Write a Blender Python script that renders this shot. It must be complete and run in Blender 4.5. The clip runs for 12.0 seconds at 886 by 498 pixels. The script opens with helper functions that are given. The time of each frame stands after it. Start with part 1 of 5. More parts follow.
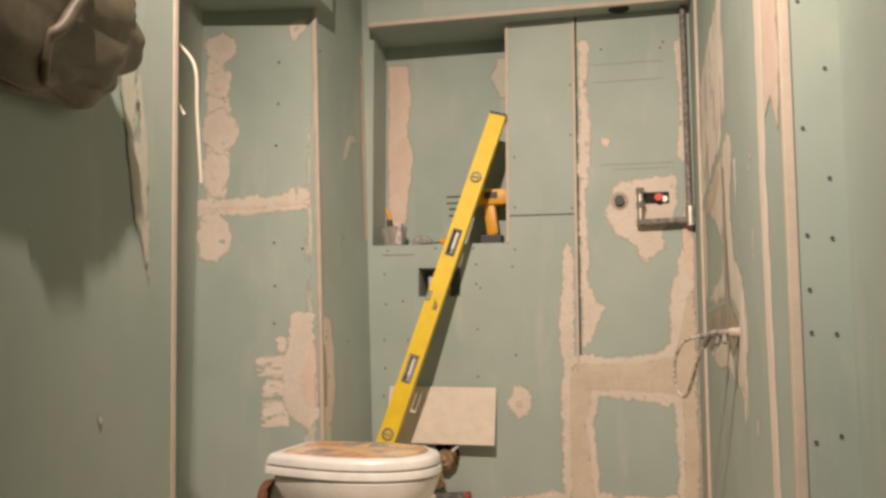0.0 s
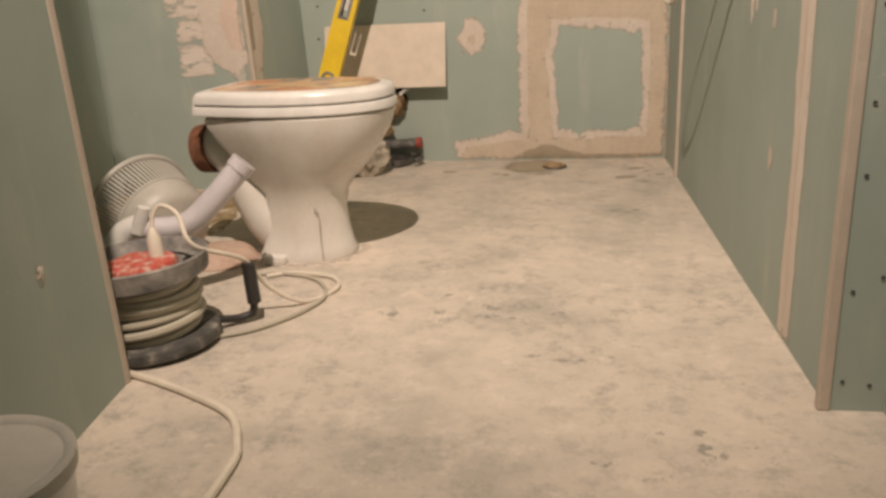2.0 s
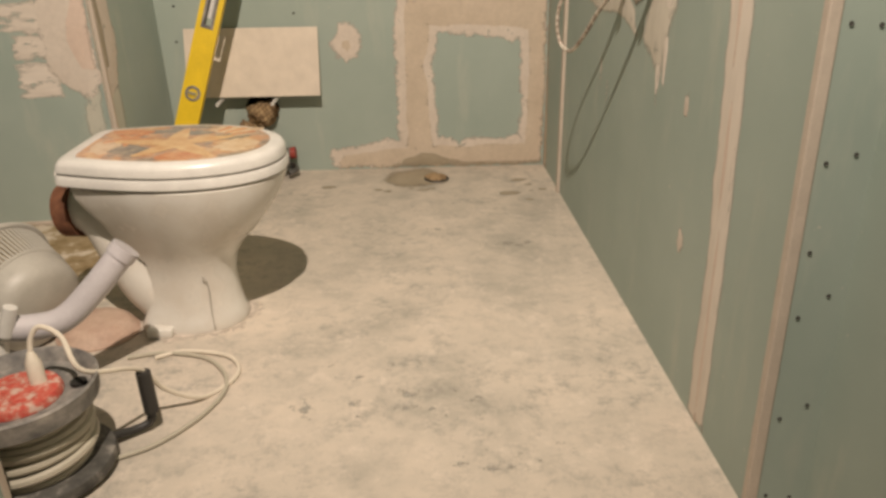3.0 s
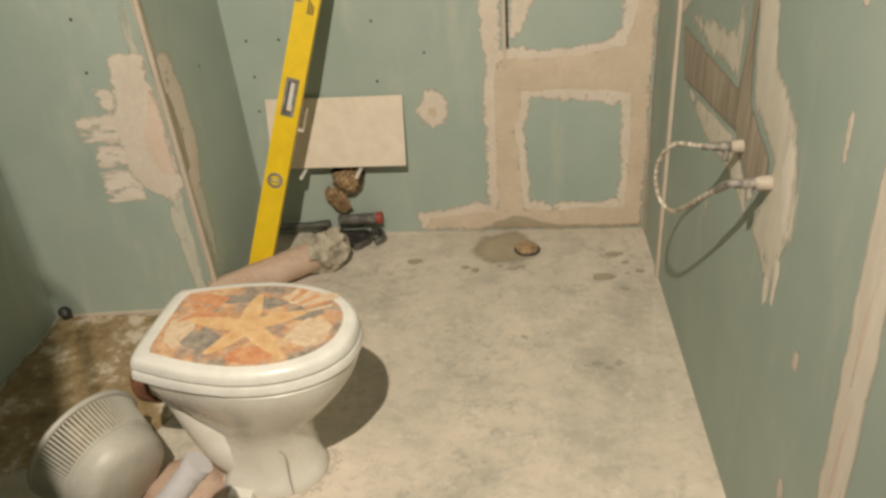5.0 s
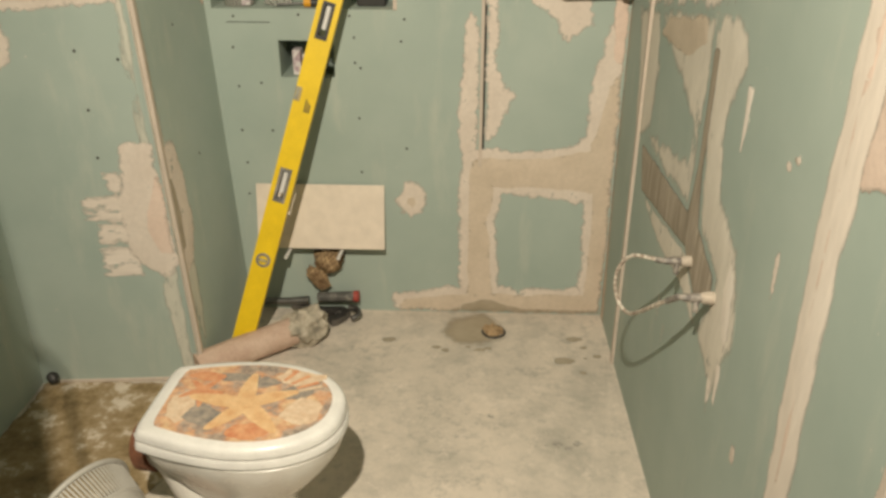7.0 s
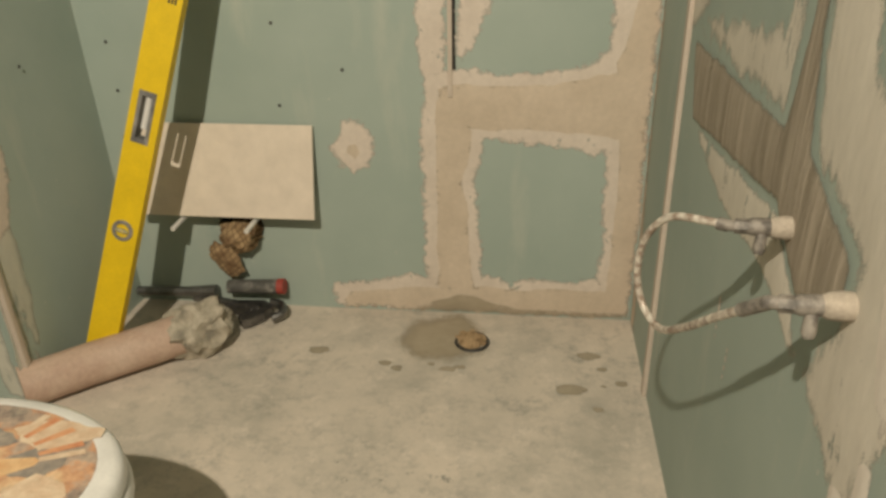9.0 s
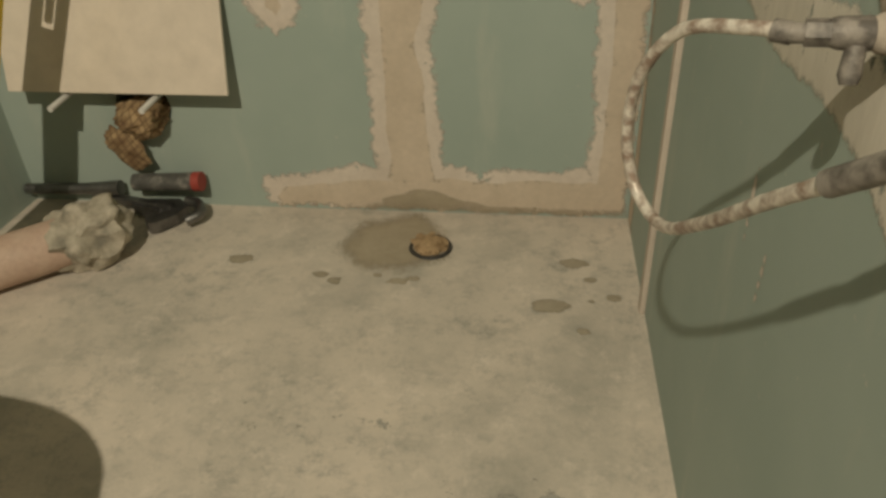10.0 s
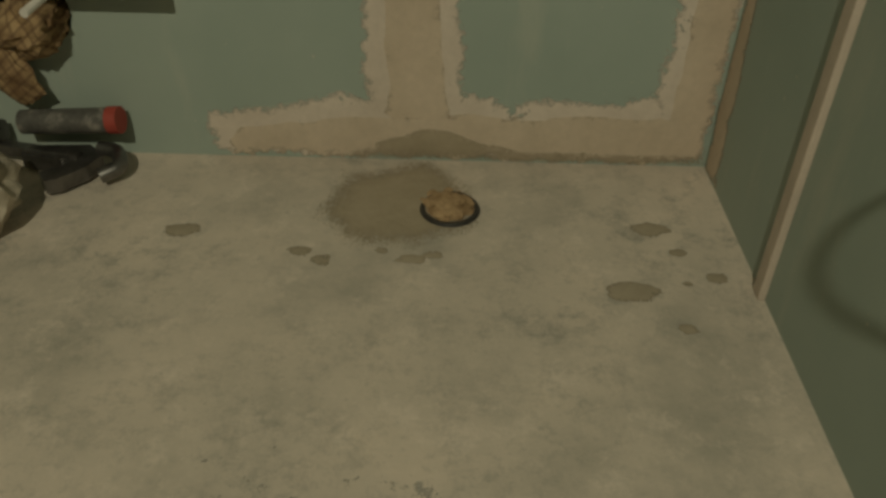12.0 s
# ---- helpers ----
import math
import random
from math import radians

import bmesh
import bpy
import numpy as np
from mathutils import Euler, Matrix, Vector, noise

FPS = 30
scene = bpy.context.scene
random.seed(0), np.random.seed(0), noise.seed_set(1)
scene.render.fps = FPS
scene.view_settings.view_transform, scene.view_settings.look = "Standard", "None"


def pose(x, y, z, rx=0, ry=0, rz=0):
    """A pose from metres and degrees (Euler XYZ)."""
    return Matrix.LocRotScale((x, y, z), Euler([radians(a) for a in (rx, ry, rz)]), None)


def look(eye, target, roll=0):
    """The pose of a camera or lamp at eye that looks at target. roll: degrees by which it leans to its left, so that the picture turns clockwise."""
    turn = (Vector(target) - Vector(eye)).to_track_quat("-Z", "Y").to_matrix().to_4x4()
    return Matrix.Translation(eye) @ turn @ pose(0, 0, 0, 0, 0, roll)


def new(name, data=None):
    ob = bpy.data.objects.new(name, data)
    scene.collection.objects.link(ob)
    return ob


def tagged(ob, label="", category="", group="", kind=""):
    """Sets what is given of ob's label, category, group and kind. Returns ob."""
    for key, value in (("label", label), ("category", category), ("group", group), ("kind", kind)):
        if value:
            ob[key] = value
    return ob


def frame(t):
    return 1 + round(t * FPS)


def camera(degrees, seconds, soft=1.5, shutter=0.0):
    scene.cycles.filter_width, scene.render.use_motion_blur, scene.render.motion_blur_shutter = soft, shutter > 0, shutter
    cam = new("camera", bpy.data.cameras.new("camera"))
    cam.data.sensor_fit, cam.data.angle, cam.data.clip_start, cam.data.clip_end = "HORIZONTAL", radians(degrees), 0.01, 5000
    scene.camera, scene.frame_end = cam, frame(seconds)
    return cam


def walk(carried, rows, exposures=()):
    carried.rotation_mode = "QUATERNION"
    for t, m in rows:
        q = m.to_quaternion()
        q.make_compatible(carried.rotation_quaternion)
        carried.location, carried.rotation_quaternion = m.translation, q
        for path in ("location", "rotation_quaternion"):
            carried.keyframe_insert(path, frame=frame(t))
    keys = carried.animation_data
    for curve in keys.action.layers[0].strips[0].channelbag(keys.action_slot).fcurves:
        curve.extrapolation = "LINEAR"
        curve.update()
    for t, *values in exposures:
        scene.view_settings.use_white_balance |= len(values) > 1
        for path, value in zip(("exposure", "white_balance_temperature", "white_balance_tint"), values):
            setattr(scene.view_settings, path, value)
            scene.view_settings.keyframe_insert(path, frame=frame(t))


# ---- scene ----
cam = camera(57.5, 12.0, soft=3.0, shutter=0.0)
PATH = [
    (0, (-0.246, -3.325, 0.772), (-0.702, -1.386, 0.960), -0.02),
    (0.5, (-0.291, -3.305, 0.724), (-0.710, -1.350, 0.685), -0.78),
    (1, (-0.317, -3.265, 0.698), (-0.712, -1.313, 0.520), -1.47),
    (1.5, (-0.347, -3.196, 0.663), (-0.712, -1.259, 0.326), -0.65),
    (2, (-0.373, -3.045, 0.623), (-0.667, -1.162, 0.016), -2.60),
    (2.5, (-0.458, -2.927, 0.735), (-0.609, -1.126, -0.121), -2.38),
    (3, (-0.504, -2.876, 0.898), (-0.423, -1.038, 0.112), -0.68),
    (3.2, (-0.517, -2.872, 0.938), (-0.417, -1.029, 0.165), 0.27),
    (5, (-0.433, -2.496, 1.414), (-0.619, -0.786, 0.394), -4.09),
    (5.5, (-0.482, -2.505, 1.498), (-0.635, -0.741, 0.567), -1.05),
    (6, (-0.499, -2.538, 1.535), (-0.615, -0.746, 0.653), -0.13),
    (6.5, (-0.567, -2.567, 1.536), (-0.584, -0.808, 0.585), 1.22),
    (7, (-0.485, -2.641, 1.583), (-0.559, -0.852, 0.690), 0.08),
    (9, (-0.282, -1.832, 1.132), (-0.482, -0.063, 0.221), -0.85),
    (9.5, (-0.243, -1.640, 1.014), (-0.439, 0.070, -0.005), -0.94),
    (10, (-0.211, -1.485, 0.910), (-0.416, 0.162, -0.206), -1.76),
    (10.5, (-0.271, -1.361, 0.797), (-0.416, 0.300, -0.309), -0.52),
    (11, (-0.324, -1.278, 0.727), (-0.406, 0.365, -0.411), 0.84),
    (11.5, (-0.359, -1.200, 0.700), (-0.401, 0.426, -0.464), 1.22),
    (12, (-0.396, -1.113, 0.678), (-0.423, 0.471, -0.543), 0.91),
]
EXPOSURES = [(0.0, -0.12, 6950, 12), (1.0, -0.16, 6950, 13), (2.0, -0.22, 6950, 13), (2.5, -0.24, 6900, 12), (3.2, -0.2, 6750, 6), (5.0, -0.2, 6600, -1), (5.5, -0.22, 6550, -2), (7.2, -0.12, 6650, -2), (8.8, -0.3, 6700, -2), (9.5, -0.48, 6800, -3), (10.5, -0.87, 6850, -8), (11.5, -1.22, 6950, -12), (12.0, -1.4, 7000, -14)]
walk(cam, [(t, look(eye, target, roll)) for t, eye, target, roll in PATH], EXPOSURES)

from mathutils.geometry import delaunay_2d_cdt

# ---- light ----
world = bpy.data.worlds.new("world")
world.use_nodes = True
scene.world = world
world.node_tree.nodes["Background"].inputs[0].default_value = (0.9, 0.85, 0.75, 1)
world.node_tree.nodes["Background"].inputs[1].default_value = 0.05


LAMP, AIM = (-0.67, -2.76, 2.55), (-0.55, -0.60, 0.60)
spot = bpy.data.lights.new("ceiling_spotlight", "SPOT")
spot.energy, spot.color, spot.shadow_soft_size = 430, (1.0, 0.85, 0.745), 0.024
spot.spot_size, spot.spot_blend = radians(98), 1.0
spot_ob = new("ceiling_spotlight", spot)
spot_ob.location = LAMP
spot_ob.rotation_euler = (Vector(AIM) - Vector(LAMP)).to_track_quat("-Z", "Y").to_euler()


# ---- materials ----
def nodes_of(name, rough=0.8, metal=0.0):
    m = bpy.data.materials.new(name)
    m.use_nodes = True
    nt = m.node_tree
    b = nt.nodes["Principled BSDF"]
    b.inputs["Roughness"].default_value = rough
    b.inputs["Metallic"].default_value = metal
    return m, nt, b


def noise_node(nt, scale, detail=6, rough=0.6, vec=None, stretch=None):
    n = nt.nodes.new("ShaderNodeTexNoise")
    n.inputs["Scale"].default_value = scale
    n.inputs["Detail"].default_value = detail
    n.inputs["Roughness"].default_value = rough
    if vec is None:
        vec = nt.nodes.new("ShaderNodeNewGeometry").outputs["Position"]
    if stretch:
        mp = nt.nodes.new("ShaderNodeMapping")
        mp.inputs["Scale"].default_value = stretch
        nt.links.new(vec, mp.inputs["Vector"])
        vec = mp.outputs["Vector"]
    nt.links.new(vec, n.inputs["Vector"])
    return n


def ramp(nt, fac, stops):
    r = nt.nodes.new("ShaderNodeValToRGB")
    e = r.color_ramp.elements
    while len(e) < len(stops):
        e.new(0.5)
    for el, (p, c) in zip(e, stops):
        el.position, el.color = p, (*c, 1)
    nt.links.new(fac, r.inputs["Fac"])
    return r.outputs["Color"]


def mixc(nt, fac, a, b, blend="MIX"):
    n = nt.nodes.new("ShaderNodeMix")
    n.data_type, n.blend_type = "RGBA", blend
    for sock, v in ((n.inputs[0], fac), (n.inputs[6], a), (n.inputs[7], b)):
        if isinstance(v, (int, float)):
            sock.default_value = v
        elif isinstance(v, tuple):
            sock.default_value = (*v, 1)
        else:
            nt.links.new(v, sock)
    return n.outputs[2]


def bump(nt, b, height, strength=0.3, dist=0.002):
    n = nt.nodes.new("ShaderNodeBump")
    n.inputs["Strength"].default_value, n.inputs["Distance"].default_value = strength, dist
    nt.links.new(height, n.inputs["Height"])
    nt.links.new(n.outputs["Normal"], b.inputs["Normal"])


def mottled(name, stops, scale=6, fine=120, rough=0.85, metal=0.0, bumps=0.25, dist=0.0015, stretch=None, grain=0.12, lo=0.3, hi=0.7):
    """Two scales of variation: broad tone by a slow noise, grain by a fine one."""
    m, nt, b = nodes_of(name, rough, metal)
    slow = noise_node(nt, scale, 7, 0.6, stretch=stretch)
    n = len(stops)
    col = ramp(nt, slow.outputs["Fac"], [(lo + (hi - lo) * i / max(1, n - 1), c) for i, c in enumerate(stops)])
    quick = noise_node(nt, fine, 4, 0.7, stretch=stretch)
    g = ramp(nt, quick.outputs["Fac"], [(0.25, (1 - grain,) * 3), (0.75, (1 + grain,) * 3)])
    nt.links.new(mixc(nt, 1.0, col, g, "MULTIPLY"), b.inputs["Base Color"])
    bump(nt, b, quick.outputs["Fac"], bumps, dist)
    return m




def board_material():
    m, nt, b = nodes_of("moisture_board", 0.72)
    slow = noise_node(nt, 2.2, 5, 0.6)
    base = ramp(nt, slow.outputs["Fac"], [(0.3, (0.300, 0.362, 0.318)), (0.7, (0.375, 0.430, 0.378))])
    streak = noise_node(nt, 9, 6, 0.65, stretch=(1, 1, 0.25))
    dust = ramp(nt, streak.outputs["Fac"], [(0.56, (0, 0, 0)), (0.78, (0.55, 0.55, 0.55))])
    col = mixc(nt, dust, base, (0.50, 0.50, 0.42))
    speck = noise_node(nt, 60, 3, 0.5)
    dots = ramp(nt, speck.outputs["Fac"], [(0.72, (0, 0, 0)), (0.76, (0.6, 0.6, 0.6))])
    nt.links.new(mixc(nt, dots, col, (0.56, 0.52, 0.44)), b.inputs["Base Color"])
    fine = noise_node(nt, 260, 3, 0.7)
    bump(nt, b, fine.outputs["Fac"], 0.12, 0.0008)
    return m


def sum_of(nt, a, k, c):
    """a * k + c"""
    n = nt.nodes.new("ShaderNodeMath")
    n.operation = "MULTIPLY_ADD"
    for sock, v in zip(n.inputs, (a, k, c)):
        if isinstance(v, (int, float)):
            sock.default_value = v
        else:
            nt.links.new(v, sock)
    return n.outputs[0]


def coat_alpha(nt, b, stretch, scale, ragged, gaps, dither=0.35):
    """A knife-drawn coat: whole inside, breaking up into streaks and grains towards its rim."""
    cover = nt.nodes.new("ShaderNodeAttribute")
    cover.attribute_name = "cover"
    big = noise_node(nt, scale, 9, 0.74, stretch=stretch)
    grain = noise_node(nt, 420, 3, 0.6)
    v = sum_of(nt, big.outputs["Fac"], ragged, cover.outputs["Fac"])
    v = sum_of(nt, grain.outputs["Fac"], dither, v)
    v = sum_of(nt, v, 0.25, 0.25 * (1.0 - 0.5 * ragged - 0.5 * dither))
    solid = ramp(nt, v, [(0.25 * 1.20, (0, 0, 0)), (0.25 * 1.30, (0.6, 0.6, 0.6)), (0.25 * 1.50, (1, 1, 1))])
    if gaps:
        hole = noise_node(nt, scale * 0.6, 8, 0.72, stretch=stretch)
        h = sum_of(nt, grain.outputs["Fac"], 0.12, hole.outputs["Fac"])
        edge = 0.73 - 0.11 * gaps
        keep = ramp(nt, h, [(edge - 0.01, (1, 1, 1)), (edge + 0.03, (0, 0, 0))])
        solid = mixc(nt, 1.0, solid, keep, "MULTIPLY")
    nt.links.new(solid, b.inputs["Alpha"])


def coat(name, stops, tone=9, rough=0.88, stretch=None, scale=22, ragged=1.0, gaps=0.0, relief=0.45, dither=0.35):
    """Putty or filler: broad tone, blotches, knife relief and a feathered rim."""
    m, nt, b = nodes_of(name, rough)
    slow = noise_node(nt, tone, 8, 0.68, stretch=stretch)
    n = len(stops)
    base = ramp(nt, slow.outputs["Fac"], [(0.3 + 0.4 * i / (n - 1), c) for i, c in enumerate(stops)])
    fine = noise_node(nt, 70, 6, 0.7, stretch=stretch)
    g = ramp(nt, fine.outputs["Fac"], [(0.3, (0.93,) * 3), (0.7, (1.06,) * 3)])
    nt.links.new(mixc(nt, 1.0, base, g, "MULTIPLY"), b.inputs["Base Color"])
    bump(nt, b, fine.outputs["Fac"], relief, 0.002)
    coat_alpha(nt, b, stretch, scale, ragged, gaps, dither)
    return m


def ribbed_material():
    m, nt, b = nodes_of("combed_adhesive", 0.9)
    n = noise_node(nt, 34, 6, 0.7, stretch=(1, 1.6, 0.10))
    nt.links.new(ramp(nt, n.outputs["Fac"], [(0.36, (0.24, 0.20, 0.145)), (0.66, (0.44, 0.37, 0.29))]), b.inputs["Base Color"])
    bump(nt, b, n.outputs["Fac"], 0.9, 0.006)
    coat_alpha(nt, b, (1, 1, 0.3), 30, 0.8, 0.0)
    return m


def floor_material():
    m, nt, b = nodes_of("dusty_screed", 0.92)
    broad = noise_node(nt, 2.8, 9, 0.68)
    base = ramp(nt, broad.outputs["Fac"], [(0.32, (0.38, 0.35, 0.295)), (0.48, (0.56, 0.495, 0.415)), (0.68, (0.68, 0.585, 0.485))])
    scuff = noise_node(nt, 17, 12, 0.84)
    where = noise_node(nt, 2.3, 4, 0.6)
    both = nt.nodes.new("ShaderNodeMath")
    both.operation = "MULTIPLY"
    nt.links.new(ramp(nt, scuff.outputs["Fac"], [(0.49, (0, 0, 0)), (0.62, (1, 1, 1))]), both.inputs[0])
    nt.links.new(ramp(nt, where.outputs["Fac"], [(0.42, (0.36,) * 3), (0.60, (0.9,) * 3)]), both.inputs[1])
    col = mixc(nt, both.outputs[0], base, (0.29, 0.275, 0.24))
    pale = noise_node(nt, 12, 12, 0.82)
    col = mixc(nt, ramp(nt, pale.outputs["Fac"], [(0.53, (0, 0, 0)), (0.64, (0.6,) * 3)]), col, (0.74, 0.645, 0.55))
    speck = noise_node(nt, 62, 8, 0.8)
    col = mixc(nt, ramp(nt, speck.outputs["Fac"], [(0.58, (0, 0, 0)), (0.70, (0.5,) * 3)]), col, (0.24, 0.23, 0.20))
    crumbs = noise_node(nt, 85, 4, 0.6)
    spots = ramp(nt, crumbs.outputs["Fac"], [(0.66, (0, 0, 0)), (0.74, (0.5, 0.5, 0.5))])
    nt.links.new(mixc(nt, spots, col, (0.64, 0.58, 0.50)), b.inputs["Base Color"])
    fine = noise_node(nt, 130, 5, 0.7)
    bump(nt, b, fine.outputs["Fac"], 0.4, 0.002)
    return m


def brown_floor_material():
    m, nt, b = nodes_of("old_glue_floor", 0.7)
    n = noise_node(nt, 9, 9, 0.7)
    nt.links.new(ramp(nt, n.outputs["Fac"], [(0.34, (0.15, 0.10, 0.045)), (0.46, (0.28, 0.20, 0.10)), (0.54, (0.36, 0.27, 0.16)), (0.60, (0.62, 0.53, 0.42)), (0.72, (0.66, 0.58, 0.48))]), b.inputs["Base Color"])
    bump(nt, b, n.outputs["Fac"], 0.5, 0.006)
    coat_alpha(nt, b, None, 18, 1.0, 0.0)
    return m


def glass_material(name, colour, rough):
    m, nt, b = nodes_of(name, rough)
    b.inputs["Base Color"].default_value = (*colour, 1)
    b.inputs["Transmission Weight"].default_value = 0.75
    return m


def plain(name, colour, rough=0.5, metal=0.0, grain=0.06, scale=20):
    d = tuple(v * 0.86 for v in colour)
    return mottled(name, [d, colour], scale=scale, fine=170, rough=rough, metal=metal, bumps=0.1, dist=0.0006, grain=grain)


BOARD, FLOOR = board_material(), floor_material()
SMEAR = coat("dried_smear", [(0.44, 0.45, 0.38), (0.56, 0.53, 0.45)], stretch=(1, 1, 0.3), scale=16, ragged=1.3, gaps=0.75, relief=0.2)
DRY = coat("dry_putty", [(0.57, 0.49, 0.415), (0.67, 0.59, 0.51)], scale=30, ragged=2.2, gaps=0.5, dither=0.5)
SWEPT = coat("swept_putty", [(0.66, 0.58, 0.50), (0.78, 0.71, 0.63)], stretch=(1, 1, 0.3), scale=20, ragged=2.2, gaps=1.0)
SCRAPED = coat("scraped_putty", [(0.56, 0.51, 0.43), (0.70, 0.64, 0.55)], stretch=(1, 1, 0.35), scale=22, ragged=2.2, gaps=0.55, relief=0.4, dither=0.7)
STROKE = coat("knife_strokes", [(0.60, 0.52, 0.44), (0.72, 0.64, 0.56)], stretch=(0.18, 1, 1), scale=34, ragged=2.4, gaps=0.9)
PINK = coat("pink_putty", [(0.60, 0.46, 0.375), (0.68, 0.55, 0.46)], scale=30, ragged=0.9)
WET = coat("damp_putty", [(0.495, 0.41, 0.315), (0.61, 0.51, 0.405)], tone=6, scale=24, ragged=2.3, gaps=0.0)
DAMP = coat("damp_patch", [(0.29, 0.25, 0.18), (0.40, 0.34, 0.255)], scale=40, ragged=0.9, relief=0.2, dither=1.2)
SEEP = coat("seeping_damp", [(0.31, 0.26, 0.18), (0.40, 0.335, 0.245)], scale=10, ragged=0.7, relief=0.15, dither=2.2)
SCUFF = coat("grey_scuffing", [(0.30, 0.285, 0.25), (0.42, 0.395, 0.345)], tone=14, scale=34, ragged=1.6, gaps=2.6, relief=0.3, dither=1.6)
DRYV = coat("drawn_putty", [(0.62, 0.54, 0.46), (0.72, 0.64, 0.56)], stretch=(1, 1, 0.2), scale=26, ragged=1.0, gaps=0.2)
TARNISH = mottled("tarnished_fitting", [(0.10, 0.088, 0.075), (0.27, 0.24, 0.205)], scale=60, fine=200, rough=0.6, metal=0.0, lo=0.4, hi=0.6)
CRUST = plain("putty_crust", (0.42, 0.36, 0.29), 0.9, scale=60, grain=0.2)
GREYDUST = mottled("dust_covered_plastic", [(0.12, 0.115, 0.11), (0.24, 0.225, 0.205), (0.42, 0.38, 0.34)], scale=22, fine=120, rough=0.75, lo=0.35, hi=0.7)
REDDUST = mottled("dusty_red_plastic", [(0.50, 0.07, 0.05), (0.52, 0.13, 0.09), (0.58, 0.40, 0.33)], scale=60, fine=150, rough=0.7, lo=0.38, hi=0.62)
SCREW = plain("blackened_screw", (0.07, 0.066, 0.058), 0.6)
DULLRED = plain("dull_red_rubber", (0.34, 0.055, 0.04), 0.6)
JOINT = plain("shallow_joint", (0.30, 0.29, 0.25), 0.9)
COMB, BROWN = ribbed_material(), brown_floor_material()
BEAD = plain("plastered_corner_bead", (0.56, 0.475, 0.395), 0.78)
PAINTED = plain("rendered_wall", (0.42, 0.44, 0.37), 0.85, scale=3)
CERAMIC, nt, b = nodes_of("glazed_ceramic", 0.13)
dustn = noise_node(nt, 7, 6, 0.65)
nt.links.new(ramp(nt, dustn.outputs["Fac"], [(0.35, (0.73, 0.71, 0.66)), (0.72, (0.62, 0.57, 0.50))]), b.inputs["Base Color"])
nt.links.new(ramp(nt, dustn.outputs["Fac"], [(0.35, (0.1,) * 3), (0.75, (0.42,) * 3)]), b.inputs["Roughness"])
# ceramic with a groove's shade put into its colour
GROOVE_SHADE = plain("shaded_ceramic", (0.50, 0.47, 0.42), 0.3)
SEATMAT = plain("white_plastic", (0.76, 0.735, 0.69), 0.28)
TILE = plain("cream_wall_tile", (0.76, 0.66, 0.55), 0.16, grain=0.02)
YELLOW = plain("yellow_lacquer", (0.80, 0.55, 0.015), 0.5)
ORANGE = plain("yellow_tool_plastic", (0.72, 0.34, 0.02), 0.45)
BLACK = plain("black_plastic", (0.035, 0.033, 0.03), 0.5)
DUSTY = mottled("dusty_black_plastic", [(0.05, 0.048, 0.043), (0.10, 0.095, 0.085), (0.36, 0.33, 0.29)], scale=28, fine=120, rough=0.7, lo=0.35, hi=0.72)
VIAL = glass_material("vial_glass", (0.75, 0.8, 0.75), 0.1)
FILM = glass_material("clear_plastic", (0.82, 0.80, 0.74), 0.25)
STEEL = mottled("dull_steel", [(0.12, 0.115, 0.11), (0.26, 0.25, 0.24)], scale=30, fine=150, rough=0.42, metal=0.9)
CHROME = mottled("dirty_chrome", [(0.45, 0.40, 0.34), (0.68, 0.63, 0.56)], scale=30, fine=120, rough=0.42, metal=0.9)
RED = plain("red_plastic", (0.70, 0.07, 0.04), 0.4)
CABLE = plain("grey_cable", (0.50, 0.46, 0.37), 0.55)
WHITECABLE = plain("white_cable", (0.78, 0.70, 0.58), 0.5)
LILAC = plain("lilac_grey_plastic", (0.60, 0.565, 0.58), 0.42)
BASKET = plain("off_white_plastic", (0.50, 0.475, 0.42), 0.45)
RUST = mottled("rust", [(0.09, 0.035, 0.018), (0.22, 0.09, 0.045)], scale=40, fine=120, rough=0.85)
MORTAR = mottled("mortar_crust", [(0.20, 0.18, 0.14), (0.42, 0.37, 0.29), (0.60, 0.53, 0.43)], scale=24, fine=90, rough=0.9, bumps=0.6, dist=0.004)
PIPEPINK = mottled("dusty_pink_pipe", [(0.42, 0.28, 0.21), (0.56, 0.42, 0.33)], scale=14, fine=100, rough=0.7)
RUBBLE = mottled("wet_rag_plug", [(0.20, 0.125, 0.06), (0.50, 0.35, 0.20)], scale=60, fine=180, rough=0.8, bumps=0.6)
SACK = mottled("olive_sack", [(0.06, 0.05, 0.028), (0.13, 0.11, 0.07), (0.27, 0.22, 0.165)], scale=6, fine=60, rough=0.42, lo=0.3, hi=0.75)
SACKRIM = mottled("pale_sack_fold", [(0.10, 0.083, 0.052), (0.24, 0.20, 0.15)], scale=14, fine=60, rough=0.45)
# near-black paint standing in for the shade inside openings and gaps
GAP_SHADE = plain("painted_gap_shade", (0.02, 0.018, 0.015), 0.9)
PAPER = mottled("printed_packets", [(0.35, 0.25, 0.28), (0.62, 0.58, 0.56)], scale=45, fine=100, rough=0.5, lo=0.42, hi=0.56)


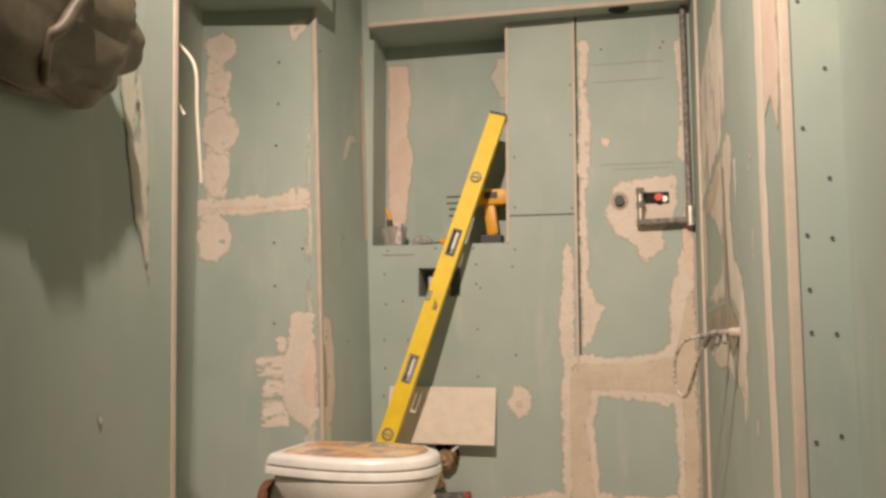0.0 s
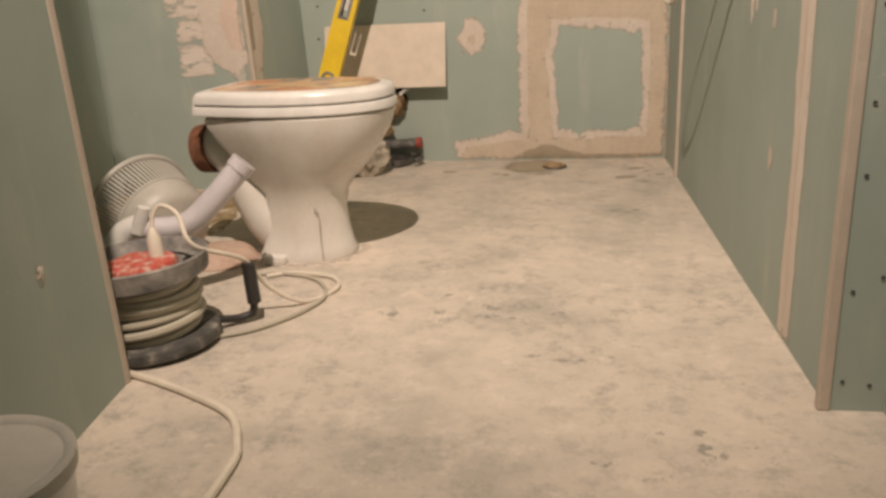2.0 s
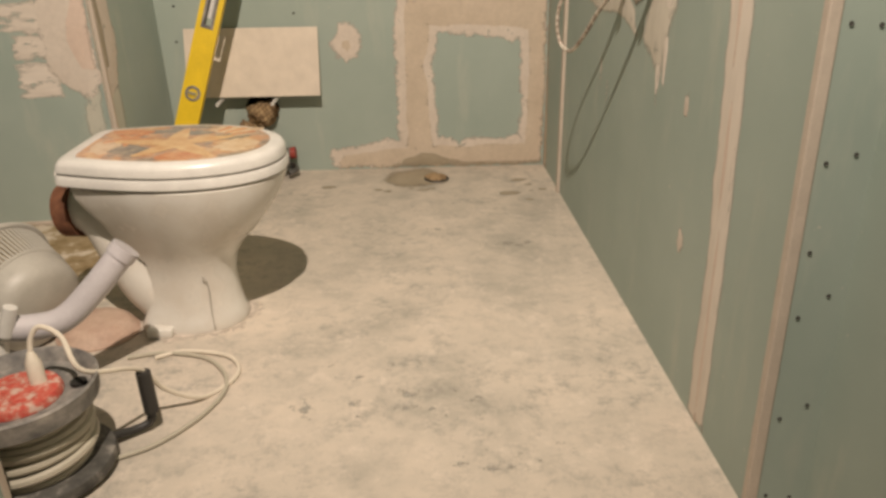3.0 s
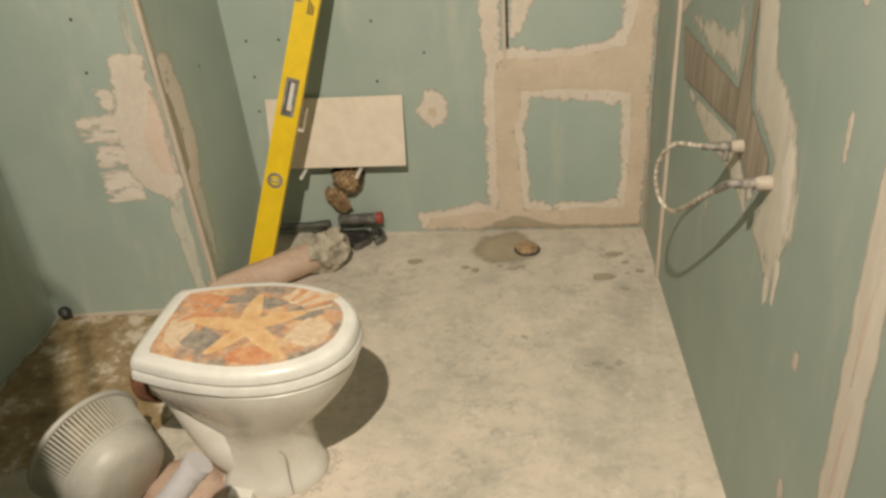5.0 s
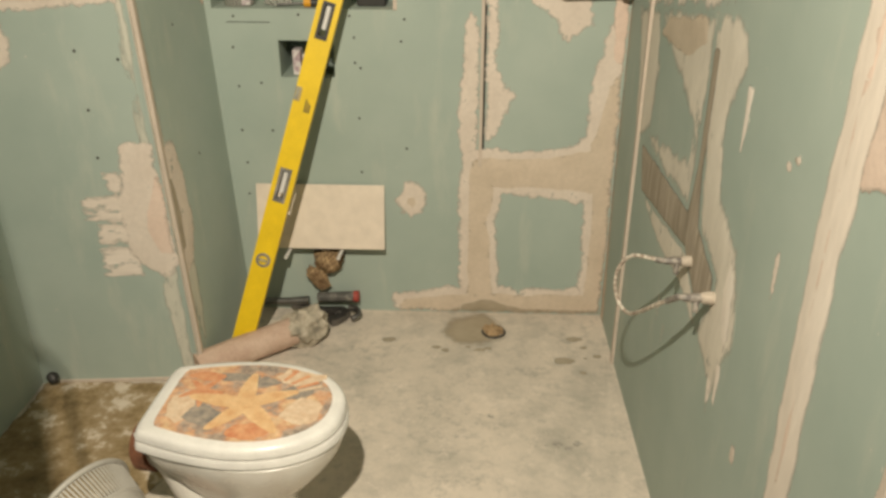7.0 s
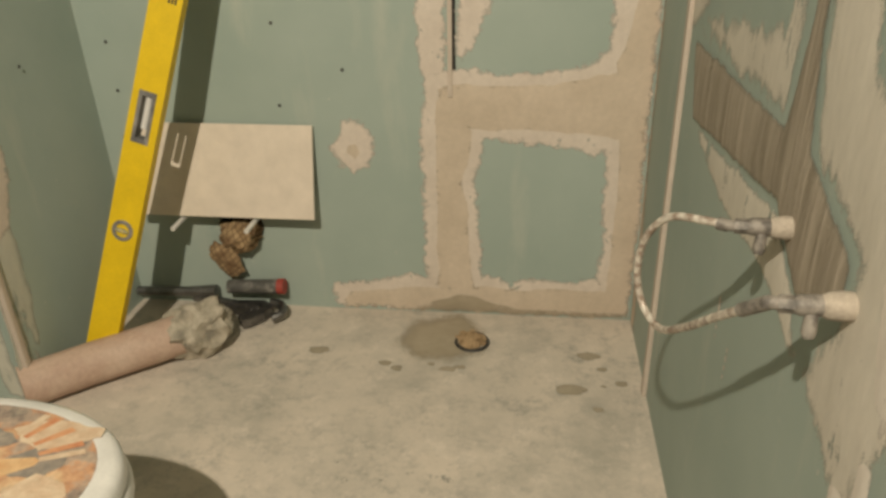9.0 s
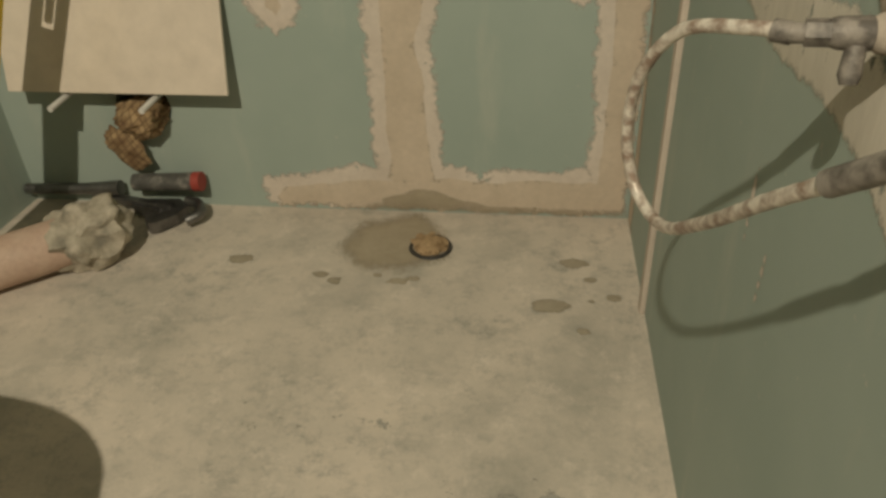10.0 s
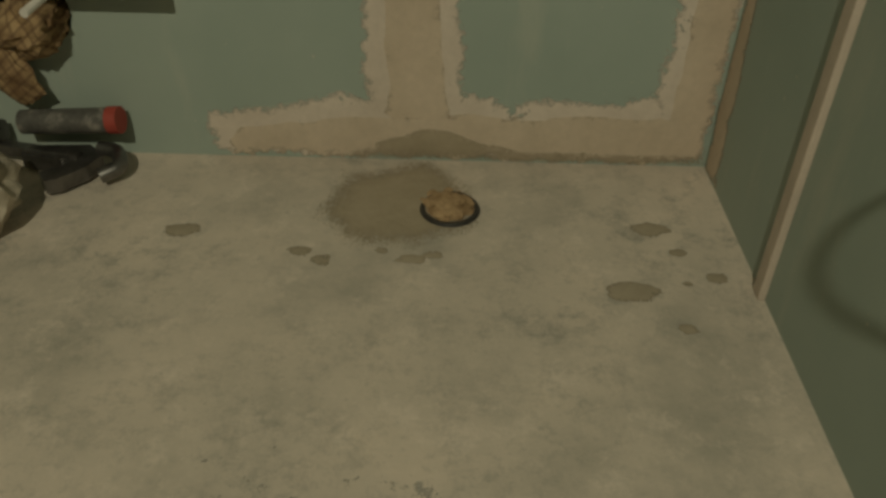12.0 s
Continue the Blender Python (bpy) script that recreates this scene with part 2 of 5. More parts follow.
def plaid_material():
    m, nt, b = nodes_of("plaid_rag", 0.9)
    geo = nt.nodes.new("ShaderNodeNewGeometry").outputs["Position"]
    n = noise_node(nt, 30, 4, 0.6)
    base = ramp(nt, n.outputs["Fac"], [(0.35, (0.16, 0.095, 0.045)), (0.65, (0.40, 0.28, 0.15))])
    for rot in (0.5, -0.9):
        mp = nt.nodes.new("ShaderNodeMapping")
        mp.inputs["Rotation"].default_value = (0, rot, 0)
        nt.links.new(geo, mp.inputs["Vector"])
        w = nt.nodes.new("ShaderNodeTexWave")
        w.inputs["Scale"].default_value, w.inputs["Distortion"].default_value = 24, 1.2
        nt.links.new(mp.outputs["Vector"], w.inputs["Vector"])
        base = mixc(nt, ramp(nt, w.outputs["Fac"], [(0.72, (0, 0, 0)), (0.88, (0.5,) * 3)]), base, (0.10, 0.055, 0.03))
    nt.links.new(base, b.inputs["Base Color"])
    return m


def picture_material():
    """The printed shells-and-starfish picture's blurred ground: patches of orange, grey and cream."""
    m, nt, b = nodes_of("seashell_print", 0.22)
    n = noise_node(nt, 17, 5, 0.6)
    c = ramp(nt, n.outputs["Fac"], [(0.34, (0.16, 0.15, 0.14)), (0.45, (0.36, 0.27, 0.22)), (0.52, (0.58, 0.26, 0.12)), (0.62, (0.70, 0.45, 0.24)), (0.72, (0.55, 0.47, 0.38))])
    d = noise_node(nt, 60, 4, 0.6)
    nt.links.new(mixc(nt, 0.35, c, ramp(nt, d.outputs["Fac"], [(0.35, (0.25, 0.18, 0.13)), (0.65, (0.78, 0.60, 0.42))])), b.inputs["Base Color"])
    return m


PLAID, PRINT = plaid_material(), picture_material()
STARFISH = mottled("starfish_print", [(0.60, 0.34, 0.16), (0.74, 0.52, 0.29)], scale=30, fine=140, rough=0.22)
SHELL = mottled("shell_print", [(0.72, 0.58, 0.42), (0.56, 0.38, 0.25)], scale=40, fine=120, rough=0.22)
CORAL = mottled("coral_print", [(0.52, 0.20, 0.10), (0.66, 0.36, 0.19)], scale=40, fine=120, rough=0.22)
DARKPRINT = mottled("pebble_print", [(0.16, 0.15, 0.14), (0.40, 0.33, 0.26)], scale=40, fine=120, rough=0.22)


# ---- building helpers ----
ORIGIN = {}
rng = random.Random(7)


def thing(name, place, label, category, group="", kind=""):
    ob = new(name)
    ob.empty_display_size = 0.05
    ob.location = place
    ORIGIN[ob.name] = Vector(place)
    return tagged(ob, label, category, group, kind)


def finish(name, bm, mat, smooth=False):
    bmesh.ops.recalc_face_normals(bm, faces=bm.faces)
    me = bpy.data.meshes.new(name)
    bm.to_mesh(me)
    bm.free()
    me.materials.append(mat)
    if smooth:
        for p in me.polygons:
            p.use_smooth = True
        me.set_sharp_from_angle(angle=radians(42))
    return me


def part(name, bm, mat, parent, label="", smooth=False):
    me = finish(name, bm, mat, smooth)
    o = ORIGIN.get(parent.name, Vector((0, 0, 0)))
    me.transform(Matrix.Translation(-o))
    ob = new(name, me)
    ob.parent = parent
    ORIGIN[ob.name] = o
    return tagged(ob, label)


def whole(name, bm, mat, label, category, group="", kind="", smooth=False):
    """A thing of one mesh."""
    ob = new(name, finish(name, bm, mat, smooth))
    return tagged(ob, label, category, group, kind)


def box(bm, lo, hi, bev=0.0, m=None):
    r = bmesh.ops.create_cube(bm, size=1.0)
    vs = r["verts"]
    for v in vs:
        v.co = Vector(lo[i] + (hi[i] - lo[i]) * (v.co[i] + 0.5) for i in range(3))
    if bev:
        es = list({e for v in vs for e in v.link_edges})
        out = bmesh.ops.bevel(bm, geom=es, offset=bev, segments=2, affect="EDGES", profile=0.6)
        vs = list({v for f in out["faces"] for v in f.verts} | {v for v in vs if v.is_valid})
    if m is not None:
        bmesh.ops.transform(bm, matrix=m, verts=vs)
    return bm


def boxm(lo, hi, bev=0.0, m=None):
    return box(bmesh.new(), lo, hi, bev, m)


def frame_of(d):
    d = Vector(d).normalized()
    a = Vector((0, 0, 1)) if abs(d.z) < 0.9 else Vector((1, 0, 0))
    u = d.cross(a).normalized()
    return u, d.cross(u).normalized()


def tube(bm, points, radii, n=12, caps=True):
    """A round tube along points."""
    pts = [Vector(p) for p in points]
    if not isinstance(radii, (list, tuple)):
        radii = [radii] * len(pts)
    rings, u = [], None
    for i, p in enumerate(pts):
        d = (pts[min(i + 1, len(pts) - 1)] - pts[max(i - 1, 0)]).normalized()
        if u is None:
            u, w = frame_of(d)
        u = (u - d * u.dot(d)).normalized()
        w = d.cross(u)
        rings.append([bm.verts.new(p + radii[i] * (math.cos(a) * u + math.sin(a) * w)) for a in (2 * math.pi * k / n for k in range(n))])
    for a, c in zip(rings, rings[1:]):
        for k in range(n):
            bm.faces.new((a[k], a[(k + 1) % n], c[(k + 1) % n], c[k]))
    if caps:
        bm.faces.new(rings[0])
        bm.faces.new(rings[-1])
    return bm


def spline(points, steps=8):
    """A smooth curve through points."""
    P = [Vector(p) for p in points]
    P = [2 * P[0] - P[1], *P, 2 * P[-1] - P[-2]]
    out = []
    for i in range(1, len(P) - 2):
        for k in range(steps):
            t = k / steps
            a, b_, c, d = P[i - 1:i + 3]
            out.append(0.5 * (2 * b_ + (c - a) * t + (2 * a - 5 * b_ + 4 * c - d) * t * t + (3 * b_ - a - 3 * c + d) * t ** 3))
    return out + [P[-2]]


def lathe(bm, profile, m=None, n=32):
    """Turns (radius, height) rows about z."""
    rings = []
    for r, z in profile:
        rings.append([bm.verts.new((r * math.cos(2 * math.pi * k / n), r * math.sin(2 * math.pi * k / n), z)) for k in range(n)] if r > 1e-6 else [bm.verts.new((0, 0, z))])
    for a, c in zip(rings, rings[1:]):
        for k in range(n):
            q = [a[k % len(a)], a[(k + 1) % len(a)], c[(k + 1) % len(c)], c[k % len(c)]]
            q = list(dict.fromkeys(q))
            if len(q) > 2:
                bm.faces.new(q)
    if m is not None:
        bmesh.ops.transform(bm, matrix=m, verts=[v for r in rings for v in r])
    return bm


def on_back(y=0.0):
    return lambda u, v, d: Vector((u, y - d, v))


def on_right(u, v, d):
    return Vector((-0.011 * u - d, u * 1.03, v))


def on_left(u, v, d):
    return Vector((-1.12 - 0.0997 * (u + 1.725) + d, u - 0.165, v))


def on_pier(u, v, d):
    return Vector((-1.138 + 0.085 * u + d, u, v))


def on_floor(u, v, d):
    return Vector((u, v, d))


def rough_outline(poly, amp, step=0.007):
    """A polygon with its edges broken up as a filling knife leaves them."""
    out = []
    for (ax, ay), (bx, by) in zip(poly, poly[1:] + poly[:1]):
        L = math.hypot(bx - ax, by - ay)
        k = max(1, int(L / step))
        for i in range(k):
            t = i / k
            x, y = ax + (bx - ax) * t, ay + (by - ay) * t
            n1 = noise.noise(Vector((x * 14, y * 14, 3.1))) + 0.5 * noise.noise(Vector((x * 45, y * 45, 9.4)))
            nx, ny = (by - ay) / L, -(bx - ax) / L
            out.append((x + nx * n1 * amp, y + ny * n1 * amp))
    return out


def patch(name, wall, where, poly, mat, thick=0.002, amp=0.012, label="", fade=0.026):
    """A thin coat on a wall or floor, thinning out towards an uneven edge."""
    rim = np.array(rough_outline(poly, amp * 0.6))
    n = len(rim)
    step = max(0.009, fade * 0.6)
    (x0, y0), (x1, y1) = rim.min(axis=0), rim.max(axis=0)
    gx, gy = np.meshgrid(np.arange(x0 + step / 2, x1, step), np.arange(y0 + step / 2, y1, step))
    inner = np.stack([gx.ravel(), gy.ravel()], 1)
    pts = [Vector(p) for p in np.concatenate([rim, inner])]
    co, _, tris, *_ = delaunay_2d_cdt(pts, [(i, (i + 1) % n) for i in range(n)], [list(range(n))], 1, 1e-5)
    flat = np.array([(p.x, p.y) for p in co])
    gap = np.empty(len(flat))
    for i in range(0, len(flat), 2000):
        gap[i:i + 2000] = np.sqrt(((flat[i:i + 2000, None, :] - rim[None]) ** 2).sum(axis=2).min(axis=1))
    reach = min(fade, 0.75 * max(gap[i] for t in tris for i in t))
    cover = np.clip(gap / max(reach, 1e-4), 0, 1)
    bm = bmesh.new()
    layer = bm.verts.layers.float.new("cover")
    used = {}
    for i in sorted({i for t in tris for i in t}):
        c = float(cover[i])
        v = bm.verts.new(where(flat[i][0], flat[i][1], thick * (0.3 + 0.7 * c)))
        v[layer] = c
        used[i] = v
    for t in tris:
        bm.faces.new([used[i] for i in t])
    edge = [e for e in bm.edges if len(e.link_faces) == 1]
    down = where(0, 0, 0) - where(0, 0, thick * 0.3 + 0.001)
    made = bmesh.ops.extrude_edge_only(bm, edges=edge)
    bmesh.ops.translate(bm, vec=down, verts=[g for g in made["geom"] if isinstance(g, bmesh.types.BMVert)])
    return part(name, bm, mat, wall, label, True)


def blob(cx, cy, rx, ry, n=18, seed=0):
    r = random.Random(seed)
    return [(cx + rx * k * math.cos(a), cy + ry * k * math.sin(a)) for a, k in ((2 * math.pi * i / n, 0.82 + 0.3 * r.random()) for i in range(n))]


def slab_with_holes(us, vs, holes, to, depth):
    """A thick wall on a grid of cuts, with openings right through it."""
    bm = bmesh.new()
    solid = lambda i, j: 0 <= i < len(us) - 1 and 0 <= j < len(vs) - 1 and (i, j) not in holes
    cache = {}

    def V(i, j, k):
        if (i, j, k) not in cache:
            cache[i, j, k] = bm.verts.new(to(us[i], vs[j], -depth * k))
        return cache[i, j, k]
    for i in range(len(us) - 1):
        for j in range(len(vs) - 1):
            if not solid(i, j):
                continue
            for k in (0, 1):
                bm.faces.new([V(i, j, k), V(i + 1, j, k), V(i + 1, j + 1, k), V(i, j + 1, k)])
            for di, dj, a, c in ((-1, 0, (i, j), (i, j + 1)), (1, 0, (i + 1, j), (i + 1, j + 1)), (0, -1, (i, j), (i + 1, j)), (0, 1, (i, j + 1), (i + 1, j + 1))):
                if not solid(i + di, j + dj):
                    bm.faces.new([V(*a, 0), V(*c, 0), V(*c, 1), V(*a, 1)])
    return bm


def screws(wall, where, spots, size=0.7):
    """Dark board screws set a little below the surface."""
    bm = lathe(bmesh.new(), [(0.0, 0.0006), (0.0025 * size, 0.0008), (0.0048 * size, 0.0014), (0.0052 * size, 0.0002)], n=10)
    me = finish("screw_head", bm, SCREW)
    for u, v in spots:
        p, q = where(u, v, 0.0004), where(u, v, 0.1)
        ob = new("screw_head", me)
        o = ORIGIN.get(wall.name, Vector((0, 0, 0)))
        ob.matrix_basis = Matrix.Translation(p - o) @ (q - p).to_track_quat("Z", "Y").to_matrix().to_4x4()
        ob.parent = wall


# ---- large structure ----
# The back of the room is drawn on a plan of its own and brought to full size by full_size().
PLAN = 1.18
HEIGHT = 2.75
TOP = HEIGHT / PLAN
SOFFIT = 1.745


def full_size(*roots):
    """Brings things drawn on the plan, with all their parts, to metres."""
    meshes = set()
    for root in roots:
        for ob in [root, *root.children_recursive]:
            ob.location = ob.location * PLAN
            ORIGIN[ob.name] = ORIGIN.get(ob.name, Vector((0, 0, 0))) * PLAN
            if ob.type == "MESH":
                meshes.add(ob.data)
    for me in meshes:
        me.transform(Matrix.Scale(PLAN, 4))


def moved(ob, dx, dy, dz=0.0):
    ob.location = ob.location + Vector((dx, dy, dz))
    return ob


floor = whole("floor", boxm((-1.75, -5.2, -0.12), (0.6, 0.3, 0.0)), FLOOR, "dusty beige screed floor with grey scuffs and damp spots", "floor", kind="structure")
patch("bare_strip", floor, on_floor, [(-1.60, -0.42), (-1.185, -0.42), (-1.16, -0.6), (-1.12, -0.80), (-1.2, -0.95), (-1.60, -1.02)], BROWN, 0.003, 0.02, "brown glue-stained bare floor")
patch("damp_stain", floor, on_floor, blob(-0.405, -0.10, 0.105, 0.105, seed=3), SEEP, 0.0014, 0.012, "damp stain round the drain", 0.05)
for k, (x, y, rx, ry) in enumerate([(-0.515, -0.195, 0.012, 0.008), (-0.488, -0.212, 0.010, 0.010), (-0.418, -0.19, 0.008, 0.006), (-0.385, -0.205, 0.016, 0.007), (-0.36, -0.196, 0.012, 0.006), (-0.138, -0.253, 0.026, 0.014), (-0.075, -0.18, 0.008, 0.006), (-0.04, -0.225, 0.012, 0.009), (-0.076, -0.235, 0.007, 0.006), (-0.1, -0.135, 0.022, 0.012), (-0.09, -0.31, 0.008, 0.006), (-0.66, -0.16, 0.02, 0.012)]):
    patch("damp_spot", floor, on_floor, blob(x, y - 0.014, rx * 1.35, ry * 1.35, 12, k), DAMP, 0.0016, 0.004, "", 0.012)

patch("filler_crumbs", floor, on_floor, blob(-0.855, -0.965, 0.135, 0.11, 20, 33), DRY, 0.0022, 0.02, "pale filler crumbs round the toilet foot", 0.05)
# back wall: a grid of cuts with the shelf recess, the flush-plate opening and the waste opening
US = [-1.3, -1.138, -0.962, -0.912, -0.808, -0.63, -0.395, 0.16]
VS = [0.0, 0.146, 0.250, 0.757, 0.860, 0.945, SOFFIT, TOP]
holes = {(1, 5), (2, 5), (3, 5), (4, 5), (2, 3), (3, 3), (3, 1)}
back = whole("wall_back", slab_with_holes(US, VS, holes, on_back(), 0.16), BOARD, "green moisture board wall with unpainted putty", "wall", kind="structure")
recess = whole("wall_recess_back", boxm((-1.3, 0.1605, 0.0), (0.16, 0.28, TOP)), BOARD, "green board back of the shelf recess", "wall", kind="structure")
# ring that turns the waste opening round
bm = bmesh.new()
cx, cz = -0.860, 0.198
ring = [(cx + 0.05 * math.cos(a), cz + 0.048 * math.sin(a)) for a in (2 * math.pi * k / 32 for k in range(32))]


def square_at(a):
    c, s = math.cos(a), math.sin(a)
    k = 0.0522 / max(abs(c), abs(s))
    return cx + c * k, cz + s * k


sq = [square_at(2 * math.pi * k / 32) for k in range(32)]
for y in (-0.0005, 0.014):
    a = [bm.verts.new((x, y, z)) for x, z in ring]
    c = [bm.verts.new((x, y, z)) for x, z in sq]
    for k in range(32):
        bm.faces.new((a[k], a[(k + 1) % 32], c[(k + 1) % 32], c[k]))
    if y > 0:
        for k in range(32):
            bm.faces.new((a[k], a[(k + 1) % 32], first[(k + 1) % 32], first[k]))
    first = a
part("opening_rim", bm, BOARD, back)

# boxed-in beam above
beam = whole("wall_beam", boxm((-1.135, -0.085, SOFFIT), (-0.002, -0.002, TOP)), BOARD, "green board beam over the wall recess", "beam", kind="structure")
part("beam_edge", boxm((-1.13, -0.089, SOFFIT - 0.004), (-0.004, -0.073, SOFFIT + 0.012), 0.003), BEAD, beam)
# flat black disc: the opening's inner shade is painted, no hole is cut
part("downlight_opening", lathe(bmesh.new(), [(0.0, -0.003), (0.036, -0.003), (0.036, 0.001)], Matrix.Translation((-0.235, -0.045, SOFFIT)), 24), GAP_SHADE, beam)

# pier between the recess and the alcove, slightly splayed
bm = bmesh.new()
plan = [(-1.138, 0.0), (-1.172, -0.40), (-1.19, -0.4), (-1.75, -0.45), (-1.75, 0.0)]
lowv = [bm.verts.new((x, y, 0)) for x, y in plan]
topv = [bm.verts.new((x, y, TOP)) for x, y in plan]
bm.faces.new(lowv), bm.faces.new(topv)
for i in range(5):
    bm.faces.new((lowv[i], lowv[(i + 1) % 5], topv[(i + 1) % 5], topv[i]))
pier = whole("wall_pier", bm, BOARD, "green board pier and alcove back wall with putty patches", "wall", kind="structure")
part("corner_bead", boxm((-1.178, -0.404, 0.0), (-1.163, -0.389, SOFFIT), 0.003), BEAD, pier, "plastered corner bead")
alcove = whole("wall_alcove_side", boxm((-1.74, -1.60, 0.0), (-1.60, -0.40, TOP)), BOARD, "dark green board side of the alcove", "wall", kind="structure")
bm = bmesh.new()
for y in (-0.60, -0.36):
    for x, z in ((-1.599, 1.705), (-1.165, 1.695), (-1.165, TOP - 0.01), (-1.599, TOP - 0.01)):
        bm.verts.new((x, y, z))
bm.verts.ensure_lookup_table()
for q in ((0, 1, 2, 3), (4, 5, 6, 7), (0, 1, 5, 4), (1, 2, 6, 5), (2, 3, 7, 6), (3, 0, 4, 7)):
    bm.faces.new([bm.verts[i] for i in q])
alcove_top = whole("alcove_ceiling", bm, BOARD, "green board lowered ceiling of the alcove", "ceiling", kind="structure")

# near left wall with its rounded, filled end
bm = bmesh.new()
plan = [(-2.06, -1.868), (-1.12, -1.868), (-0.79, -5.2), (-2.06, -5.2)]
lowv = [bm.verts.new((x, y, 0)) for x, y in plan]
topv = [bm.verts.new((x, y - 0.12, HEIGHT)) for x, y in plan]
bm.faces.new(lowv), bm.faces.new(topv)
for i in range(4):
    bm.faces.new((lowv[i], lowv[(i + 1) % 4], topv[(i + 1) % 4], topv[i]))
left = whole("wall_left", bm, BOARD, "green board wall with pale trowel smears", "wall", kind="structure")
bm = boxm((-1.133, -1.8815, 0.0), (-1.1165, -1.864, HEIGHT), 0.004)
for v in bm.verts:
    v.co.y -= 0.12 * v.co.z / HEIGHT
part("corner_bead", bm, BEAD, left, "chipped plaster corner bead")

# right wall, its end return and the set-back wall beside it
right = whole("wall_right", slab_with_holes([-1.84, 0.3], [0.0, HEIGHT], set(), on_right, 0.095), BOARD, "green board wall with putty seams", "wall", kind="structure")
part("corner_bead", boxm((0.004, -1.901, 0.0), (0.022, -1.884, HEIGHT), 0.003), BEAD, right, "plastered corner bead")
near = whole("wall_right_near", boxm((0.098, -5.2, 0.0), (0.3, -1.75, HEIGHT)), BOARD, "green board wall set back beside the opening", "wall", kind="structure")
whole("wall_rear", boxm((-2.06, -5.35, 0.0), (0.3, -5.205, HEIGHT)), PAINTED, "plain pale rendered wall", "wall", kind="structure")
whole("ceiling", boxm((-2.1, -5.35, HEIGHT + 0.001), (0.6, 0.45, HEIGHT + 0.1)), PAINTED, "plain pale ceiling", "ceiling", kind="structure")

# ---- putty on the back wall ----
B = on_back()
patch("putty", back, B, [(-0.672, 0.0), (-0.668, 0.07), (-0.6, 0.082), (-0.47, 0.1), (-0.33, 0.103), (-0.2, 0.096), (-0.08, 0.108), (-0.001, 0.1), (-0.001, 0.0)], DRY, 0.0016, 0.016)
patch("putty", back, B, [(-0.655, 0.0), (-0.64, 0.055), (-0.5, 0.075), (-0.33, 0.082), (-0.2, 0.08), (-0.08, 0.085), (-0.001, 0.1), (-0.001, 0.0)], WET, 0.0024, 0.01, "damp beige putty")
patch("putty", back, B, [(-0.462, 0.05), (-0.465, 0.36), (-0.455, 0.56), (-0.335, 0.56), (-0.315, 0.43), (-0.335, 0.32), (-0.318, 0.05)], DRY, 0.0018, 0.012)
patch("putty", back, B, [(-0.44, 0.05), (-0.438, 0.5), (-0.345, 0.545), (-0.34, 0.42), (-0.357, 0.32), (-0.335, 0.05)], WET, 0.0028, 0.01)
patch("putty", back, B, [(-0.45, 0.41), (-0.45, 0.55), (-0.33, 0.553), (-0.2, 0.56), (-0.1, 0.58), (-0.001, 0.6), (-0.001, 0.37), (-0.09, 0.385), (-0.11, 0.36), (-0.135, 0.385), (-0.2, 0.395), (-0.33, 0.405)], DRY, 0.0021, 0.014)
patch("putty", back, B, [(-0.43, 0.425), (-0.43, 0.535), (-0.2, 0.54), (-0.1, 0.56), (-0.001, 0.6), (-0.001, 0.39), (-0.1, 0.41), (-0.2, 0.42), (-0.33, 0.42)], WET, 0.0031, 0.012)
patch("putty", back, B, [(-0.092, 0.05), (-0.083, 0.2), (-0.095, 0.42), (-0.13, 0.53), (-0.122, 0.57), (-0.1, 0.6), (-0.088, 0.78), (-0.06, 0.9), (-0.001, 1.0), (-0.001, 0.05)], DRY, 0.0023, 0.013)
patch("putty", back, B, [(-0.072, 0.05), (-0.066, 0.3), (-0.08, 0.5), (-0.09, 0.57), (-0.07, 0.64), (-0.05, 0.75), (-0.001, 0.8), (-0.001, 0.05)], WET, 0.0034, 0.01)
patch("damp_stain", back, B, [(-0.5, 0.001), (-0.45, 0.03), (-0.38, 0.058), (-0.34, 0.05), (-0.3, 0.03), (-0.1, 0.022), (-0.001, 0.03), (-0.001, 0.001)], SEEP, 0.0042, 0.008, "", 0.03)
patch("putty", back, B, [(-0.462, 0.53), (-0.467, 0.66), (-0.452, 0.8), (-0.447, 0.93), (-0.425, 0.95), (-0.399, 0.9), (-0.399, 0.53)], DRY, 0.002, 0.008)
patch("putty", back, B, [(-0.39, 0.53), (-0.345, 0.6), (-0.30, 0.70), (-0.29, 0.74), (-0.325, 0.735), (-0.345, 0.8), (-0.35, 1.1), (-0.33, 1.3), (-0.345, 1.5), (-0.33, 1.66), (-0.39, 1.68)], DRY, 0.0022, 0.01)
patch("putty", back, B, [(-0.30, 1.03), (-0.285, 1.13), (-0.2, 1.165), (-0.05, 1.17), (-0.045, 1.06), (-0.07, 1.0), (-0.10, 0.97), (-0.09, 0.91), (-0.13, 0.88), (-0.17, 0.85), (-0.2, 0.92), (-0.26, 0.95)], DRY, 0.0026, 0.014)
patch("putty", back, B, [(-0.06, 1.2), (-0.045, 1.4), (-0.06, 1.62), (-0.012, 1.67), (-0.001, 1.2)], DRY, 0.002, 0.006)
patch("putty", back, B, [(-0.05, 0.98), (-0.04, 0.8), (-0.001, 0.8), (-0.001, 1.18), (-0.03, 1.1)], PINK, 0.0036, 0.008)
patch("putty", back, B, blob(-0.29, 1.29, 0.018, 0.024, 10, 2), PINK, 0.002, 0.004)
patch("putty", back, B, blob(-0.598, 0.386, 0.05, 0.064, 16, 5), DRY, 0.002, 0.008)
